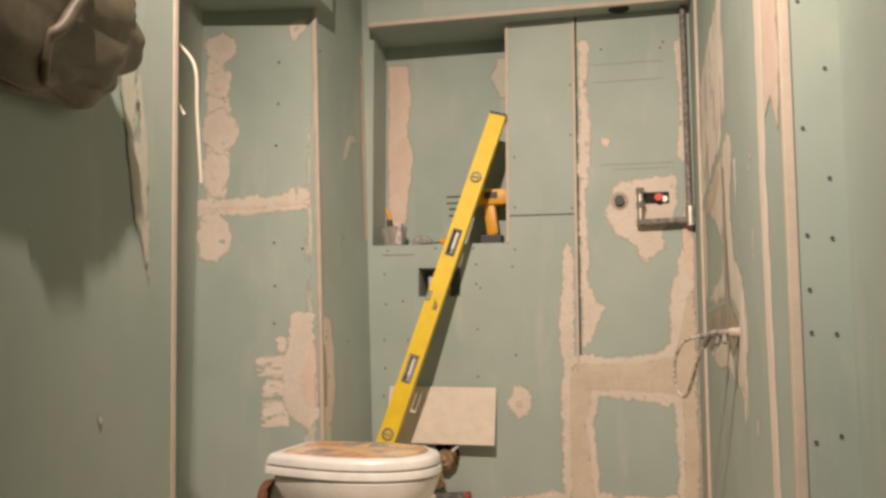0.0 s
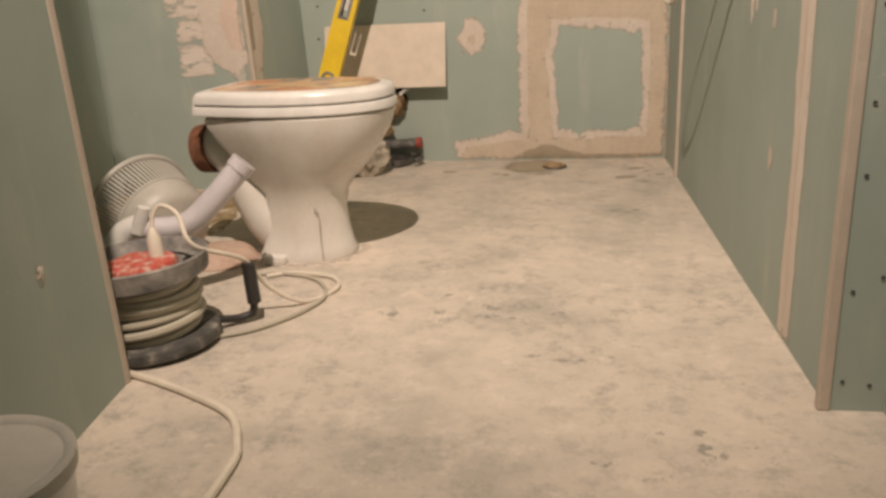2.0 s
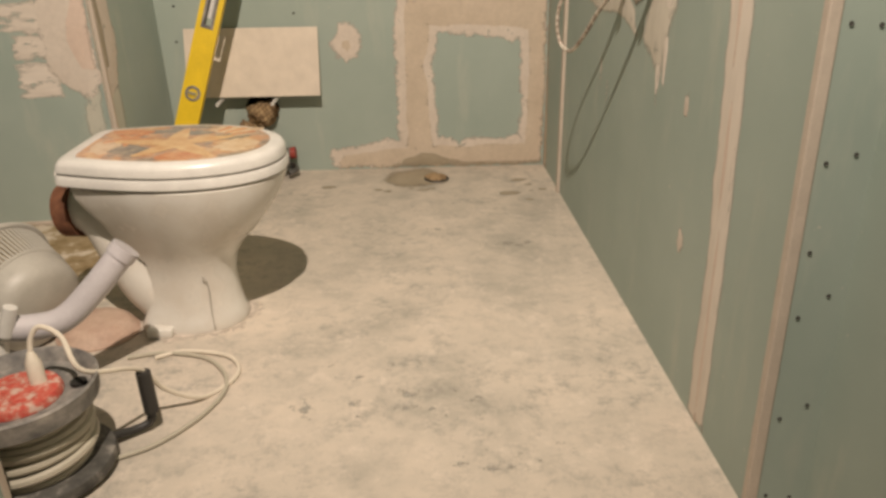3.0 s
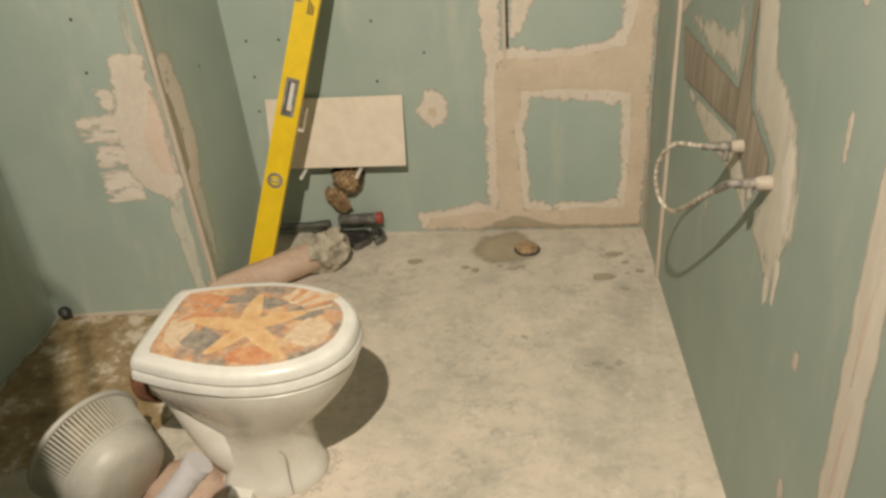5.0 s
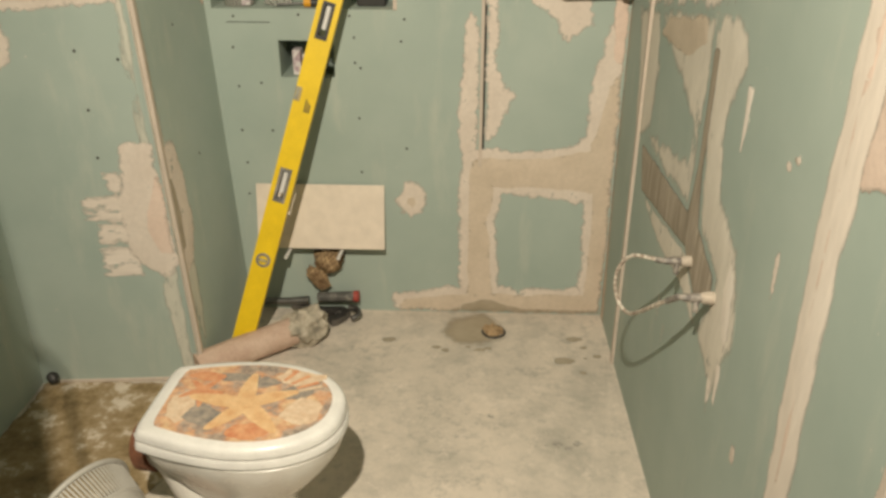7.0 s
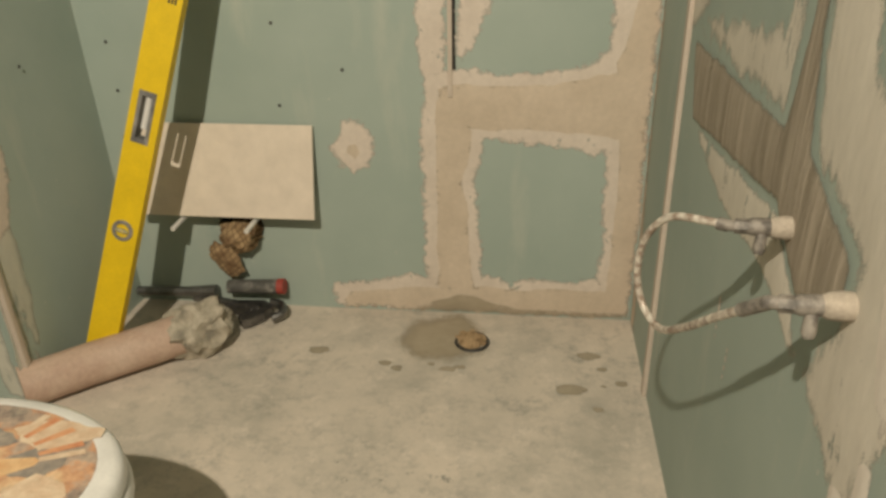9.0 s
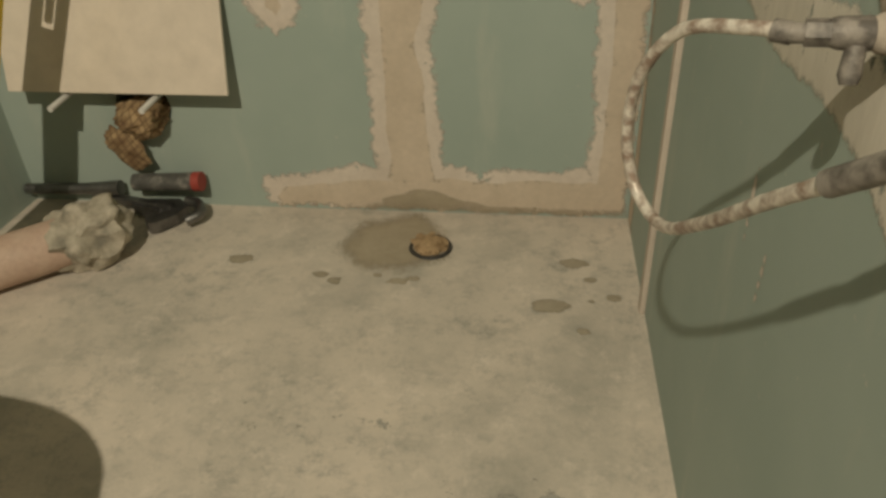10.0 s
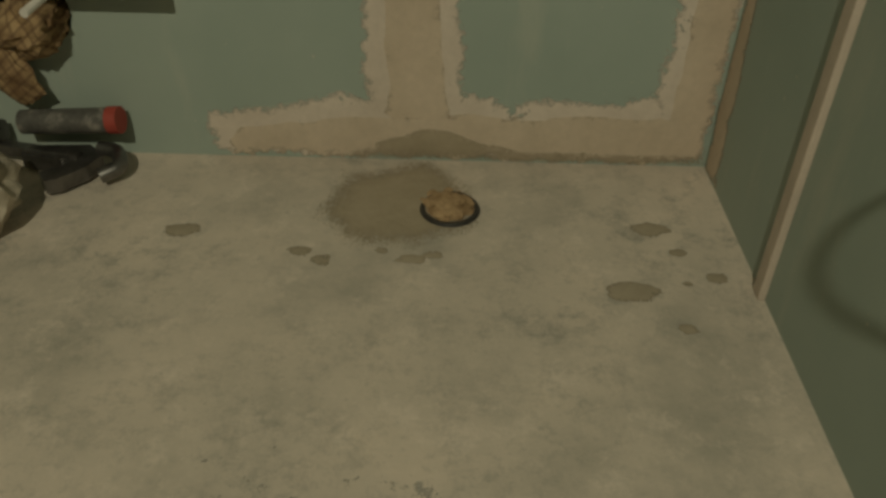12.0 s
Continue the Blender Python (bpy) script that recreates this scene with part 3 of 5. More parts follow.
patch("putty", back, B, blob(-0.598, 0.38, 0.02, 0.024, 12, 6), WET, 0.003, 0.004)
patch("putty", recess, on_back(0.1605), [(-1.136, 0.96), (-1.136, 1.68), (-1.04, 1.675), (-1.03, 1.5), (-1.045, 1.42), (-1.02, 1.3), (-1.04, 1.1), (-1.055, 0.98)], PINK, 0.002, 0.014)
patch("putty", recess, on_back(0.1605), [(-0.70, 1.68), (-0.73, 1.6), (-0.69, 1.5), (-0.64, 1.52), (-0.64, 1.68)], SMEAR, 0.0015, 0.012)
# joints and beads
bm = boxm((-0.400, -0.006, 0.50), (-0.391, 0.002, SOFFIT), 0.001)
part("corner_bead", bm, BEAD, back, "plastered corner bead")
# narrow shadow in the channel beside the bead, painted as a black strip
part("open_joint", boxm((-0.391, -0.0008, 0.50), (-0.3845, 0.002, SOFFIT)), GAP_SHADE, back, "shade of the open joint painted as a black strip")
part("corner_bead", boxm((-0.640, -0.005, 0.945), (-0.629, 0.008, SOFFIT), 0.002), BEAD, back)
part("board_joint", boxm((-0.628, -0.0006, 1.038), (-0.401, 0.002, 1.042)), GAP_SHADE, back)
part("board_joint", boxm((-1.1, -0.0006, 0.908), (-0.98, 0.002, 0.910)), GAP_SHADE, back)
for z, x0, x1 in ((1.565, -0.33, -0.09), (1.502, -0.33, -0.09), (1.207, -0.31, -0.06), (1.19, -0.27, -0.08)):
    part("board_joint", boxm((x0, -0.0006, z - 0.0012), (x1, 0.002, z + 0.0012)), JOINT, back)
screws(back, B, [(-1.08, 0.925), (-0.9, 0.93), (-0.76, 0.928), (-0.61, 0.92), (-1.09, 0.84), (-0.75, 0.87), (-0.62, 0.86), (-0.75, 0.80), (-0.735, 0.785), (-1.02, 0.74), (-1.085, 0.73), (-0.745, 0.64), (-1.09, 0.60), (-0.745, 0.475), (-1.0, 0.6), (-1.09, 0.4), (-1.085, 0.5), (-0.41, 1.06), (-0.61, 1.07), (-0.61, 1.25), (-0.41, 1.32), (-0.41, 1.5), (-0.3, 1.62), (-0.09, 1.63), (-0.1, 1.61), (-0.61, 0.55)])

# ---- putty on the pier and the alcove wall ----
def A(u, v, d):
    return Vector((u, -0.4 + 0.087 * (u + 1.19) - d, v))


patch("putty", pier, A, [(-1.614, 1.0), (-1.614, 1.075), (-1.45, 1.08), (-1.3, 1.085), (-1.25, 1.11), (-1.19, 1.115), (-1.19, 1.02), (-1.4, 1.005)], DRY, 0.0018, 0.01)
patch("putty", pier, A, [(-1.614, 1.03), (-1.614, 1.048), (-1.4, 1.05), (-1.19, 1.065), (-1.19, 1.04), (-1.4, 1.028)], PINK, 0.003, 0.004)
for k, (x, z, rx, rz) in enumerate([(-1.495, 1.575, 0.045, 0.055), (-1.503, 1.45, 0.045, 0.055), (-1.502, 1.3, 0.055, 0.075), (-1.52, 1.15, 0.045, 0.075), (-1.527, 0.945, 0.055, 0.075)]):
    patch("putty", pier, A, blob(x, z, rx * 1.3, rz * 1.25, 14, k + 20), DRY, 0.0022 + 0.0002 * k, 0.012)
    patch("putty", pier, A, blob(x, z - 0.005, rx * 0.4, rz * 0.35, 10, k + 40), PINK, 0.0036, 0.004)
patch("putty", pier, A, [(-1.47, 1.58), (-1.45, 1.3), (-1.47, 1.06), (-1.56, 1.06), (-1.56, 1.3), (-1.545, 1.58)], DRY, 0.0014, 0.012)
patch("putty", pier, A, [(-1.27, 1.66), (-1.25, 1.57), (-1.2, 1.62), (-1.185, 1.64), (-1.185, 1.68)], DRY, 0.002, 0.01)
patch("putty", pier, A, [(-1.31, 0.53), (-1.285, 0.60), (-1.27, 0.69), (-1.22, 0.71), (-1.176, 0.69), (-1.176, 0.36), (-1.21, 0.315), (-1.25, 0.335), (-1.30, 0.39)], DRY, 0.002, 0.014)
for z0, z1, x0 in ((0.485, 0.565, -1.405), (0.42, 0.485, -1.375), (0.33, 0.425, -1.385), (0.55, 0.625, -1.335)):
    patch("putty", pier, A, [(x0, z0), (-1.27, z0 - 0.005), (-1.27, z1), (x0 + 0.01, z1)], STROKE, 0.0015, 0.012, "", 0.04)
patch("putty", pier, A, [(-1.245, 0.52), (-1.25, 0.46), (-1.23, 0.39), (-1.178, 0.38), (-1.178, 0.61), (-1.20, 0.62)], PINK, 0.003, 0.008)
PS = on_pier
patch("putty", pier, PS, [(-0.396, 0.30), (-0.33, 0.34), (-0.29, 0.42), (-0.295, 0.56), (-0.31, 0.66), (-0.34, 0.70), (-0.396, 0.68)], DRY, 0.002, 0.012)
patch("putty", pier, PS, [(-0.385, 0.38), (-0.355, 0.39), (-0.35, 0.5), (-0.36, 0.59), (-0.385, 0.60)], DAMP, 0.003, 0.004)
patch("smear", pier, PS, [(-0.415, 0.02), (-0.35, 0.03), (-0.32, 0.2), (-0.33, 0.4), (-0.36, 0.75), (-0.37, 1.2), (-0.385, 1.6), (-0.415, 1.65)], SMEAR, 0.0012, 0.01, "", 0.04)
patch("smear", pier, A, [(-1.187, 0.0), (-1.225, 0.02), (-1.24, 0.3), (-1.22, 0.5), (-1.22, 0.9), (-1.205, 1.3), (-1.187, 1.6)], SMEAR, 0.0012, 0.01, "", 0.03)
patch("putty", pier, PS, [(-0.1, 1.35), (-0.16, 1.33), (-0.21, 1.23), (-0.19, 1.21), (-0.12, 1.29), (-0.06, 1.31)], SMEAR, 0.0016, 0.012)
patch("putty", pier, PS, [(-0.001, 0.95), (-0.03, 0.96), (-0.035, 1.3), (-0.03, 1.66), (-0.001, 1.68)], PINK, 0.0022, 0.004)
screws(pier, A, [(-1.33, 1.52), (-1.33, 1.38), (-1.335, 1.24), (-1.335, 0.92), (-1.33, 0.78), (-1.33, 0.66), (-1.19, 1.55), (-1.24, 0.9)])
part("floor_strip", boxm((-0.38, -0.005, 0.0), (0.0, 0.004, 0.011), 0.003, Matrix.Translation((-1.19, -0.4, 0)) @ Matrix.Rotation(radians(5), 4, "Z")), BEAD, pier, "pale filler strip along the floor")
bm = bmesh.new()
bmesh.ops.create_icosphere(bm, subdivisions=3, radius=0.016)
for v in bm.verts:
    v.co = v.co * (1 + 0.3 * noise.noise(v.co * 60)) + Vector((-1.575, -0.452, 0.03))
part("plugged_pipe_end", bm, BLACK, pier, "small black plugged pipe end", True)
screws(pier, PS, [(-0.25, 0.95), (-0.2, 0.6)])

for ob in [pier, *pier.children_recursive]:
    for v in ob.data.vertices if ob.name.split(".")[0] != "screw_head" else ():
        v.co.x += 0.015 - 0.035 * v.co.z
full_size(floor, back, recess, beam, pier, alcove, alcove_top)

for k, (x, y, rx, ry) in enumerate([(-0.52, -1.55, 0.27, 0.085), (-0.36, -1.70, 0.16, 0.06), (-0.62, -1.40, 0.12, 0.05), (-0.2, -2.05, 0.16, 0.10), (-0.55, -0.62, 0.16, 0.07), (-0.2, -0.75, 0.12, 0.06)]):
    patch("scuff", floor, on_floor, blob(x, y, rx, ry, 18, k + 70), SCUFF, 0.0012, 0.02, "", 0.06)

# ---- putty on the right wall ----
R = on_right
patch("putty", right, R, [(-0.141, 1.161), (-0.403, 1.203), (-0.464, 1.041), (-0.443, 0.882), (-0.332, 0.809), (-0.25, 0.793), (-0.2, 0.999)], SCRAPED, 0.002, 0.01, "", 0.045)
patch("putty", right, R, [(-0.443, 0.882), (-0.826, 0.937), (-0.824, 1.016), (-0.666, 1.082), (-0.437, 1.148), (-0.403, 1.203), (-0.885, 1.282), (-0.898, 1.214), (-0.902, 0.952), (-0.885, 0.837), (-0.355, 0.817)], SCRAPED, 0.0022, 0.012, "", 0.05)
patch("putty", right, R, [(-0.898, 1.214), (-0.885, 1.282), (-1.041, 1.307), (-1.096, 1.276), (-1.147, 1.212), (-1.172, 1.12), (-1.112, 1.196), (-1.081, 1.159), (-1.059, 1.092), (-1.082, 0.988), (-1.128, 0.942), (-1.227, 0.909), (-1.255, 0.843), (-1.289, 0.712), (-1.251, 0.648), (-1.218, 0.565), (-1.142, 0.586), (-1.051, 0.614), (-1.127, 0.722), (-1.137, 0.792), (-0.983, 0.839), (-0.953, 0.945)], SCRAPED, 0.0024, 0.008, "", 0.045)
patch("putty", right, R, [(-0.413, 0.68), (-0.906, 0.742), (-1.013, 0.681), (-1.051, 0.614), (-0.887, 0.649), (-0.655, 0.636)], SCRAPED, 0.002, 0.01, "", 0.02)
patch("putty", right, R, [(-0.43, 1.14), (-0.5, 1.2), (-0.85, 1.27), (-0.86, 1.2), (-0.7, 1.13)], WET, 0.0032, 0.012, "", 0.02)
patch("putty", right, R, [(-0.20, 1.16), (-0.40, 1.20), (-0.88, 1.28), (-1.03, 1.30), (-1.02, 1.75), (-0.6, 1.7), (-0.2, 1.6)], SWEPT, 0.0018, 0.016, "", 0.05)
patch("combed_adhesive", right, R, [(-0.355, 0.817), (-0.885, 0.837), (-0.911, 0.964), (-0.901, 1.218), (-0.959, 1.223), (-0.958, 0.947), (-0.983, 0.839), (-1.131, 0.788), (-1.125, 0.725), (-1.013, 0.681), (-0.906, 0.742), (-0.413, 0.68)], COMB, 0.004, 0.005, "brown combed tile adhesive")
patch("putty", right, R, [(-1.20, 0.9), (-1.245, 0.84), (-1.27, 0.72), (-1.25, 0.66), (-1.2, 0.7), (-1.17, 0.8)], SWEPT, 0.003, 0.012, "", 0.03)
for y0, z0, z1 in ((-1.20, 0.50, 0.60), (-1.235, 0.55, 0.66), (-1.15, 1.06, 1.2)):
    patch("putty", right, R, [(y0 - 0.010, z0), (y0 + 0.006, z0 + 0.01), (y0 + 0.02, z1), (y0 - 0.02, z1)], SWEPT, 0.0018, 0.004, "", 0.014)
patch("putty", right, R, [(-1.635, 0.0), (-1.545, 0.0), (-1.545, 0.35), (-1.51, 0.8), (-1.5, 1.06), (-1.505, 1.7), (-1.515, 2.3), (-1.62, 2.3), (-1.615, 1.4), (-1.6, 1.06), (-1.61, 0.8), (-1.635, 0.35)], DRYV, 0.002, 0.01)
patch("putty", right, R, [(-1.6, 0.0), (-1.58, 0.0), (-1.578, 0.35), (-1.548, 0.8), (-1.54, 1.06), (-1.548, 1.7), (-1.555, 2.3), (-1.575, 2.3), (-1.57, 1.4), (-1.556, 1.06), (-1.568, 0.8), (-1.6, 0.35)], PINK, 0.0032, 0.004)
patch("putty", right, R, [(-1.59, 1.16), (-1.66, 1.2), (-1.73, 1.1), (-1.76, 1.2), (-1.76, 1.9), (-1.6, 1.9)], PINK, 0.0026, 0.02)
patch("putty", right, R, [(-1.80, 0.0), (-1.838, 0.0), (-1.838, 2.3), (-1.80, 2.3), (-1.805, 1.0)], DRY, 0.0018, 0.006)
part("corner_bead", boxm((-0.0065, -0.325, 0.0), (0.004, -0.300, 2.3), 0.003), BEAD, right, "plastered strip")
patch("putty", right, R, [(-0.001, 0.0), (-0.001, 1.6), (-0.03, 1.6), (-0.03, 0.5), (-0.06, 0.2), (-0.07, 0.0)], WET, 0.002, 0.008)
for k, (y, z, ry, rz) in enumerate([(-1.40, 0.95, 0.012, 0.05), (-1.37, 1.13, 0.012, 0.014), (-1.40, 1.15, 0.012, 0.012), (-1.38, 0.55, 0.015, 0.03), (-0.75, 0.5, 0.008, 0.05), (-0.82, 0.45, 0.008, 0.04), (-1.42, 0.3, 0.02, 0.03)]):
    patch("putty", right, R, blob(y, z, ry, rz, 10, k + 60), DRY, 0.0018, 0.004)
E_ = lambda u, v, d: Vector((u, -1.8975 - d, v))
part("return_board", boxm((0.022, -1.8975, 0.0), (0.098, -1.891, HEIGHT)), BOARD, right)
screws(right, E_, [(0.074, z) for z in (0.043, 0.212, 0.392, 0.595, 0.758, 0.914, 1.014, 1.2, 1.4)] + [(0.036, z) for z in (0.048, 0.19, 0.359, 0.458, 0.584, 0.76, 0.83, 0.92, 1.1, 1.32)], 0.62)

# ---- smears on the near left wall ----
L = on_left
patch("smear", left, L, [(-1.82, 0.75), (-1.86, 1.1), (-1.93, 1.35), (-2.0, 1.3), (-1.92, 1.0)], SMEAR, 0.0014, 0.012, "", 0.03)
patch("putty", left, L, blob(-1.9, 0.27, 0.014, 0.016, 10, 90), DRY, 0.004, 0.003)
patch("putty", left, L, blob(-1.99, 0.62, 0.01, 0.012, 10, 91), DRY, 0.003, 0.003)

# ---- toilet ----
toilet = thing("toilet", (-1.0, -1.135, 0.0), "white ceramic floor toilet with a closed starfish-print lid", "toilet")
TM = Matrix.Translation((-1.0, -1.135, 0.0)) @ Matrix.Rotation(radians(-3), 4, "Z")


def d_outline(back_x, front_x, half, back_half, n=48):
    """A seat's outline: straight at the hinge, rounded at the front."""
    pts = []
    for k in range(n):
        a = 2 * math.pi * k / n
        c, s = math.cos(a), math.sin(a)
        mid = back_x + 0.48 * (front_x - back_x)
        if c >= 0:
            x, y = mid + (front_x - mid) * abs(c) ** 0.92, half * math.copysign(abs(s) ** 0.92, s)
        else:
            x = mid + (mid - back_x) * -min(1, abs(c) ** 0.62)
            t = (mid - x) / (mid - back_x)
            y = math.copysign(min(half * abs(s) ** 0.30, half + (back_half - half) * t ** 1.6), s)
        pts.append((x, y))
    return pts


def loft(bm, rows, caps=True, m=None):
    rings = [[bm.verts.new((x, y, z)) for x, y in pts] for z, pts in rows]
    n = len(rings[0])
    for a, c in zip(rings, rings[1:]):
        for k in range(n):
            bm.faces.new((a[k], a[(k + 1) % n], c[(k + 1) % n], c[k]))
    if caps:
        bm.faces.new(rings[0]), bm.faces.new(rings[-1])
    if m is not None:
        bmesh.ops.transform(bm, matrix=m, verts=[v for r in rings for v in r])
    return bm


def scaled(pts, k, cx=0.02):
    return [(cx + (x - cx) * k, y * k) for x, y in pts]


bowl = [(0.0, d_outline(-0.125, 0.105, 0.098, 0.085)), (0.012, d_outline(-0.127, 0.108, 0.10, 0.086)), (0.03, d_outline(-0.118, 0.10, 0.093, 0.08)), (0.07, d_outline(-0.105, 0.092, 0.085, 0.07)), (0.12, d_outline(-0.098, 0.088, 0.08, 0.065)), (0.165, d_outline(-0.10, 0.096, 0.085, 0.068)), (0.195, d_outline(-0.12, 0.115, 0.098, 0.075)), (0.23, d_outline(-0.145, 0.148, 0.118, 0.085)), (0.275, d_outline(-0.165, 0.184, 0.142, 0.1)), (0.315, d_outline(-0.19, 0.21, 0.158, 0.115)), (0.345, d_outline(-0.205, 0.222, 0.167, 0.122)), (0.362, d_outline(-0.208, 0.226, 0.169, 0.124)), (0.368, d_outline(-0.20, 0.218, 0.162, 0.12))]
part("bowl", loft(bmesh.new(), bowl, m=TM), CERAMIC, toilet, "glossy white ceramic bowl and pedestal", True)
so = d_outline(-0.235, 0.232, 0.174, 0.128)
part("seat", loft(bmesh.new(), [(0.369, scaled(so, 0.97)), (0.372, so), (0.386, so), (0.392, scaled(so, 0.985))], m=TM), SEATMAT, toilet, "", True)
lo_ = d_outline(-0.232, 0.228, 0.172, 0.125)
lid = part("lid", loft(bmesh.new(), [(0.394, scaled(lo_, 0.97)), (0.398, lo_), (0.412, scaled(lo_, 0.995)), (0.421, scaled(lo_, 0.97)), (0.424, scaled(lo_, 0.93)), (0.4255, scaled(lo_, 0.85))], m=TM), SEATMAT, toilet, "white lid with an orange seashell picture", True)


def print_piece(name, pts, z, mat):
    bm = bmesh.new()
    f = bm.faces.new([bm.verts.new((x, y, z)) for x, y in pts])
    r = bmesh.ops.extrude_face_region(bm, geom=[f])
    for v in r["geom"]:
        if isinstance(v, bmesh.types.BMVert):
            v.co.z -= 0.0006
    bmesh.ops.triangulate(bm, faces=bm.faces)
    bmesh.ops.transform(bm, matrix=TM, verts=bm.verts)
    part(name, bm, mat, lid)


print_piece("picture", scaled(lo_, 0.84), 0.4262, PRINT)


def star(cx, cy, R, r, turn, n=5):
    """A starfish: five blunt, slightly bent arms of unequal length."""
    tips = [R * (0.85 + 0.3 * rng.random()) for _ in range(n)]
    bend = [0.25 * (rng.random() - 0.5) for _ in range(n)]
    pts = []
    for k in range(n):
        a = turn + 2 * math.pi * k / n
        for da, q in ((-0.5, 0.0), (-0.30, 0.25), (-0.13, 0.62), (-0.055, 0.93), (0.0, 1.0), (0.055, 0.93), (0.13, 0.62), (0.30, 0.25)):
            rad = r + (tips[k] - r) * q
            w = a + da * 2 * math.pi / n + bend[k] * q
            pts.append((cx + rad * math.cos(w), cy + rad * math.sin(w)))
    return pts


print_piece("starfish", star(-0.005, -0.012, 0.135, 0.036, 0.5), 0.4272, STARFISH)
print_piece("starfish", star(-0.12, 0.03, 0.06, 0.014, 1.1), 0.4270, CORAL)
for cx, cy, rx, ry, mt, z in ((0.13, -0.03, 0.05, 0.055, SHELL, 0.4268), (0.10, 0.1, 0.06, 0.03, SHELL, 0.4269), (-0.05, 0.09, 0.05, 0.022, DARKPRINT, 0.4267), (0.02, 0.075, 0.035, 0.02, DARKPRINT, 0.4270), (-0.09, -0.06, 0.045, 0.035, DARKPRINT, 0.4266), (0.03, -0.11, 0.05, 0.025, CORAL, 0.4268), (-0.15, -0.03, 0.035, 0.06, SHELL, 0.4265), (-0.13, 0.085, 0.05, 0.015, CORAL, 0.4269), (0.1, 0.04, 0.04, 0.03, DARKPRINT, 0.4267)):
    print_piece("printed_shell", rough_outline(blob(cx, cy, rx, ry, 14, int(cx * 1000) + 50), 0.010), z, mt)
for k in range(7):
    a = 0.55 + 0.13 * k
    c, s = math.cos(a), math.sin(a)
    print_piece("printed_rib", [(0.03 + 0.09 * c - 0.004 * s, 0.09 * s + 0.004 * c), (0.03 + 0.15 * c - 0.006 * s, 0.135 * s + 0.005 * c), (0.03 + 0.15 * c + 0.006 * s, 0.135 * s - 0.005 * c), (0.03 + 0.09 * c + 0.004 * s, 0.09 * s - 0.004 * c)], 0.4273, CORAL if k % 2 else SHELL)
for y in (-0.075, 0.075):
    part("hinge", tube(bmesh.new(), [TM @ Vector((-0.228, y - 0.022, 0.384)), TM @ Vector((-0.228, y + 0.022, 0.384))], 0.014, 14), SEATMAT, toilet, "", True)
trap = spline([(-0.07, -0.02, 0.03), (-0.115, -0.025, 0.10), (-0.15, -0.02, 0.18), (-0.185, -0.01, 0.25), (-0.225, 0.0, 0.275), (-0.265, 0.005, 0.27)], 6)
part("outlet_bend", tube(bmesh.new(), [TM @ p for p in trap], [0.05 + 0.008 * math.sin(i * 0.1) for i in range(len(trap))], 20), CERAMIC, toilet, "dusty white ceramic outlet bend", True)
part("outlet_seal", tube(bmesh.new(), [TM @ Vector((-0.245, 0.004, 0.272)), TM @ Vector((-0.285, 0.007, 0.267))], [0.064, 0.06], 24), RUST, toilet, "rust-brown rubber seal", True)
# shade inside the outlet, painted as a black disc
part("outlet_mouth", tube(bmesh.new(), [TM @ Vector((-0.28, 0.007, 0.2675)), TM @ Vector((-0.288, 0.007, 0.2668))], 0.048, 24), GAP_SHADE, toilet)
part("mounting_lug", boxm((-0.1, -0.118, 0.0), (-0.04, -0.08, 0.022), 0.008, TM), CERAMIC, toilet, "", True)
# thin darker tube paints the shaded groove; nothing is cut into the base
part("base_groove", tube(bmesh.new(), [TM @ Vector(p) for p in spline([(0.035, -0.0835, 0.14), (0.045, -0.0815, 0.12), (0.047, -0.0875, 0.06), (0.052, -0.0945, 0.02)], 5)], 0.0018, 8), GROOVE_SHADE, toilet)

# ---- spirit level ----
foot, top = Vector((-1.09, -0.285, 0.004)), Vector((-0.66, -0.028, 1.405))
axis = (top - foot).normalized()
side = Vector((1, 0, 0)) - axis * axis.x
side = side.normalized()
out = axis.cross(side).normalized()
if out.y > 0:
    out = -out
LM = Matrix.Translation(foot) @ Matrix((side, -out, axis)).transposed().to_4x4()
LEN = (top - foot).length
level = thing("spirit_level", foot, "long yellow aluminium spirit level leaning on the wall", "spirit level")
holes_z = [0.0, 0.36 * LEN - 0.045, 0.36 * LEN + 0.045, 0.545 * LEN, 0.585 * LEN, 0.665 * LEN - 0.045, 0.665 * LEN + 0.045, LEN]
bar = slab_with_holes([-0.030, -0.0125, 0.0125, 0.030], [0.003, *holes_z[1:3], *holes_z[5:7], LEN - 0.003], {(1, 1), (1, 3)}, lambda u, v, d_: Vector((u, -0.011 - d_, v)), 0.022)
bmesh.ops.transform(bar, matrix=LM, verts=bar.verts)
part("bar", bar, YELLOW, level)
for f in (0.36, 0.665):
    z = f * LEN
    bm = slab_with_holes([-0.0165, -0.0095, 0.0095, 0.0165], [z - 0.049, z - 0.040, z + 0.040, z + 0.049], {(1, 1)}, lambda u, v, d_: Vector((u, -0.0125 - d_, v)), 0.025)
    bmesh.ops.transform(bm, matrix=LM, verts=bm.verts)
    part("grip_frame", bm, GREYDUST if f < 0.5 else BLACK, level)
    part("slot_vial", tube(bmesh.new(), [LM @ Vector((0, 0.0, z - 0.022)), LM @ Vector((0, 0.0, z + 0.04))], 0.007, 12), SEATMAT, level, "", True)
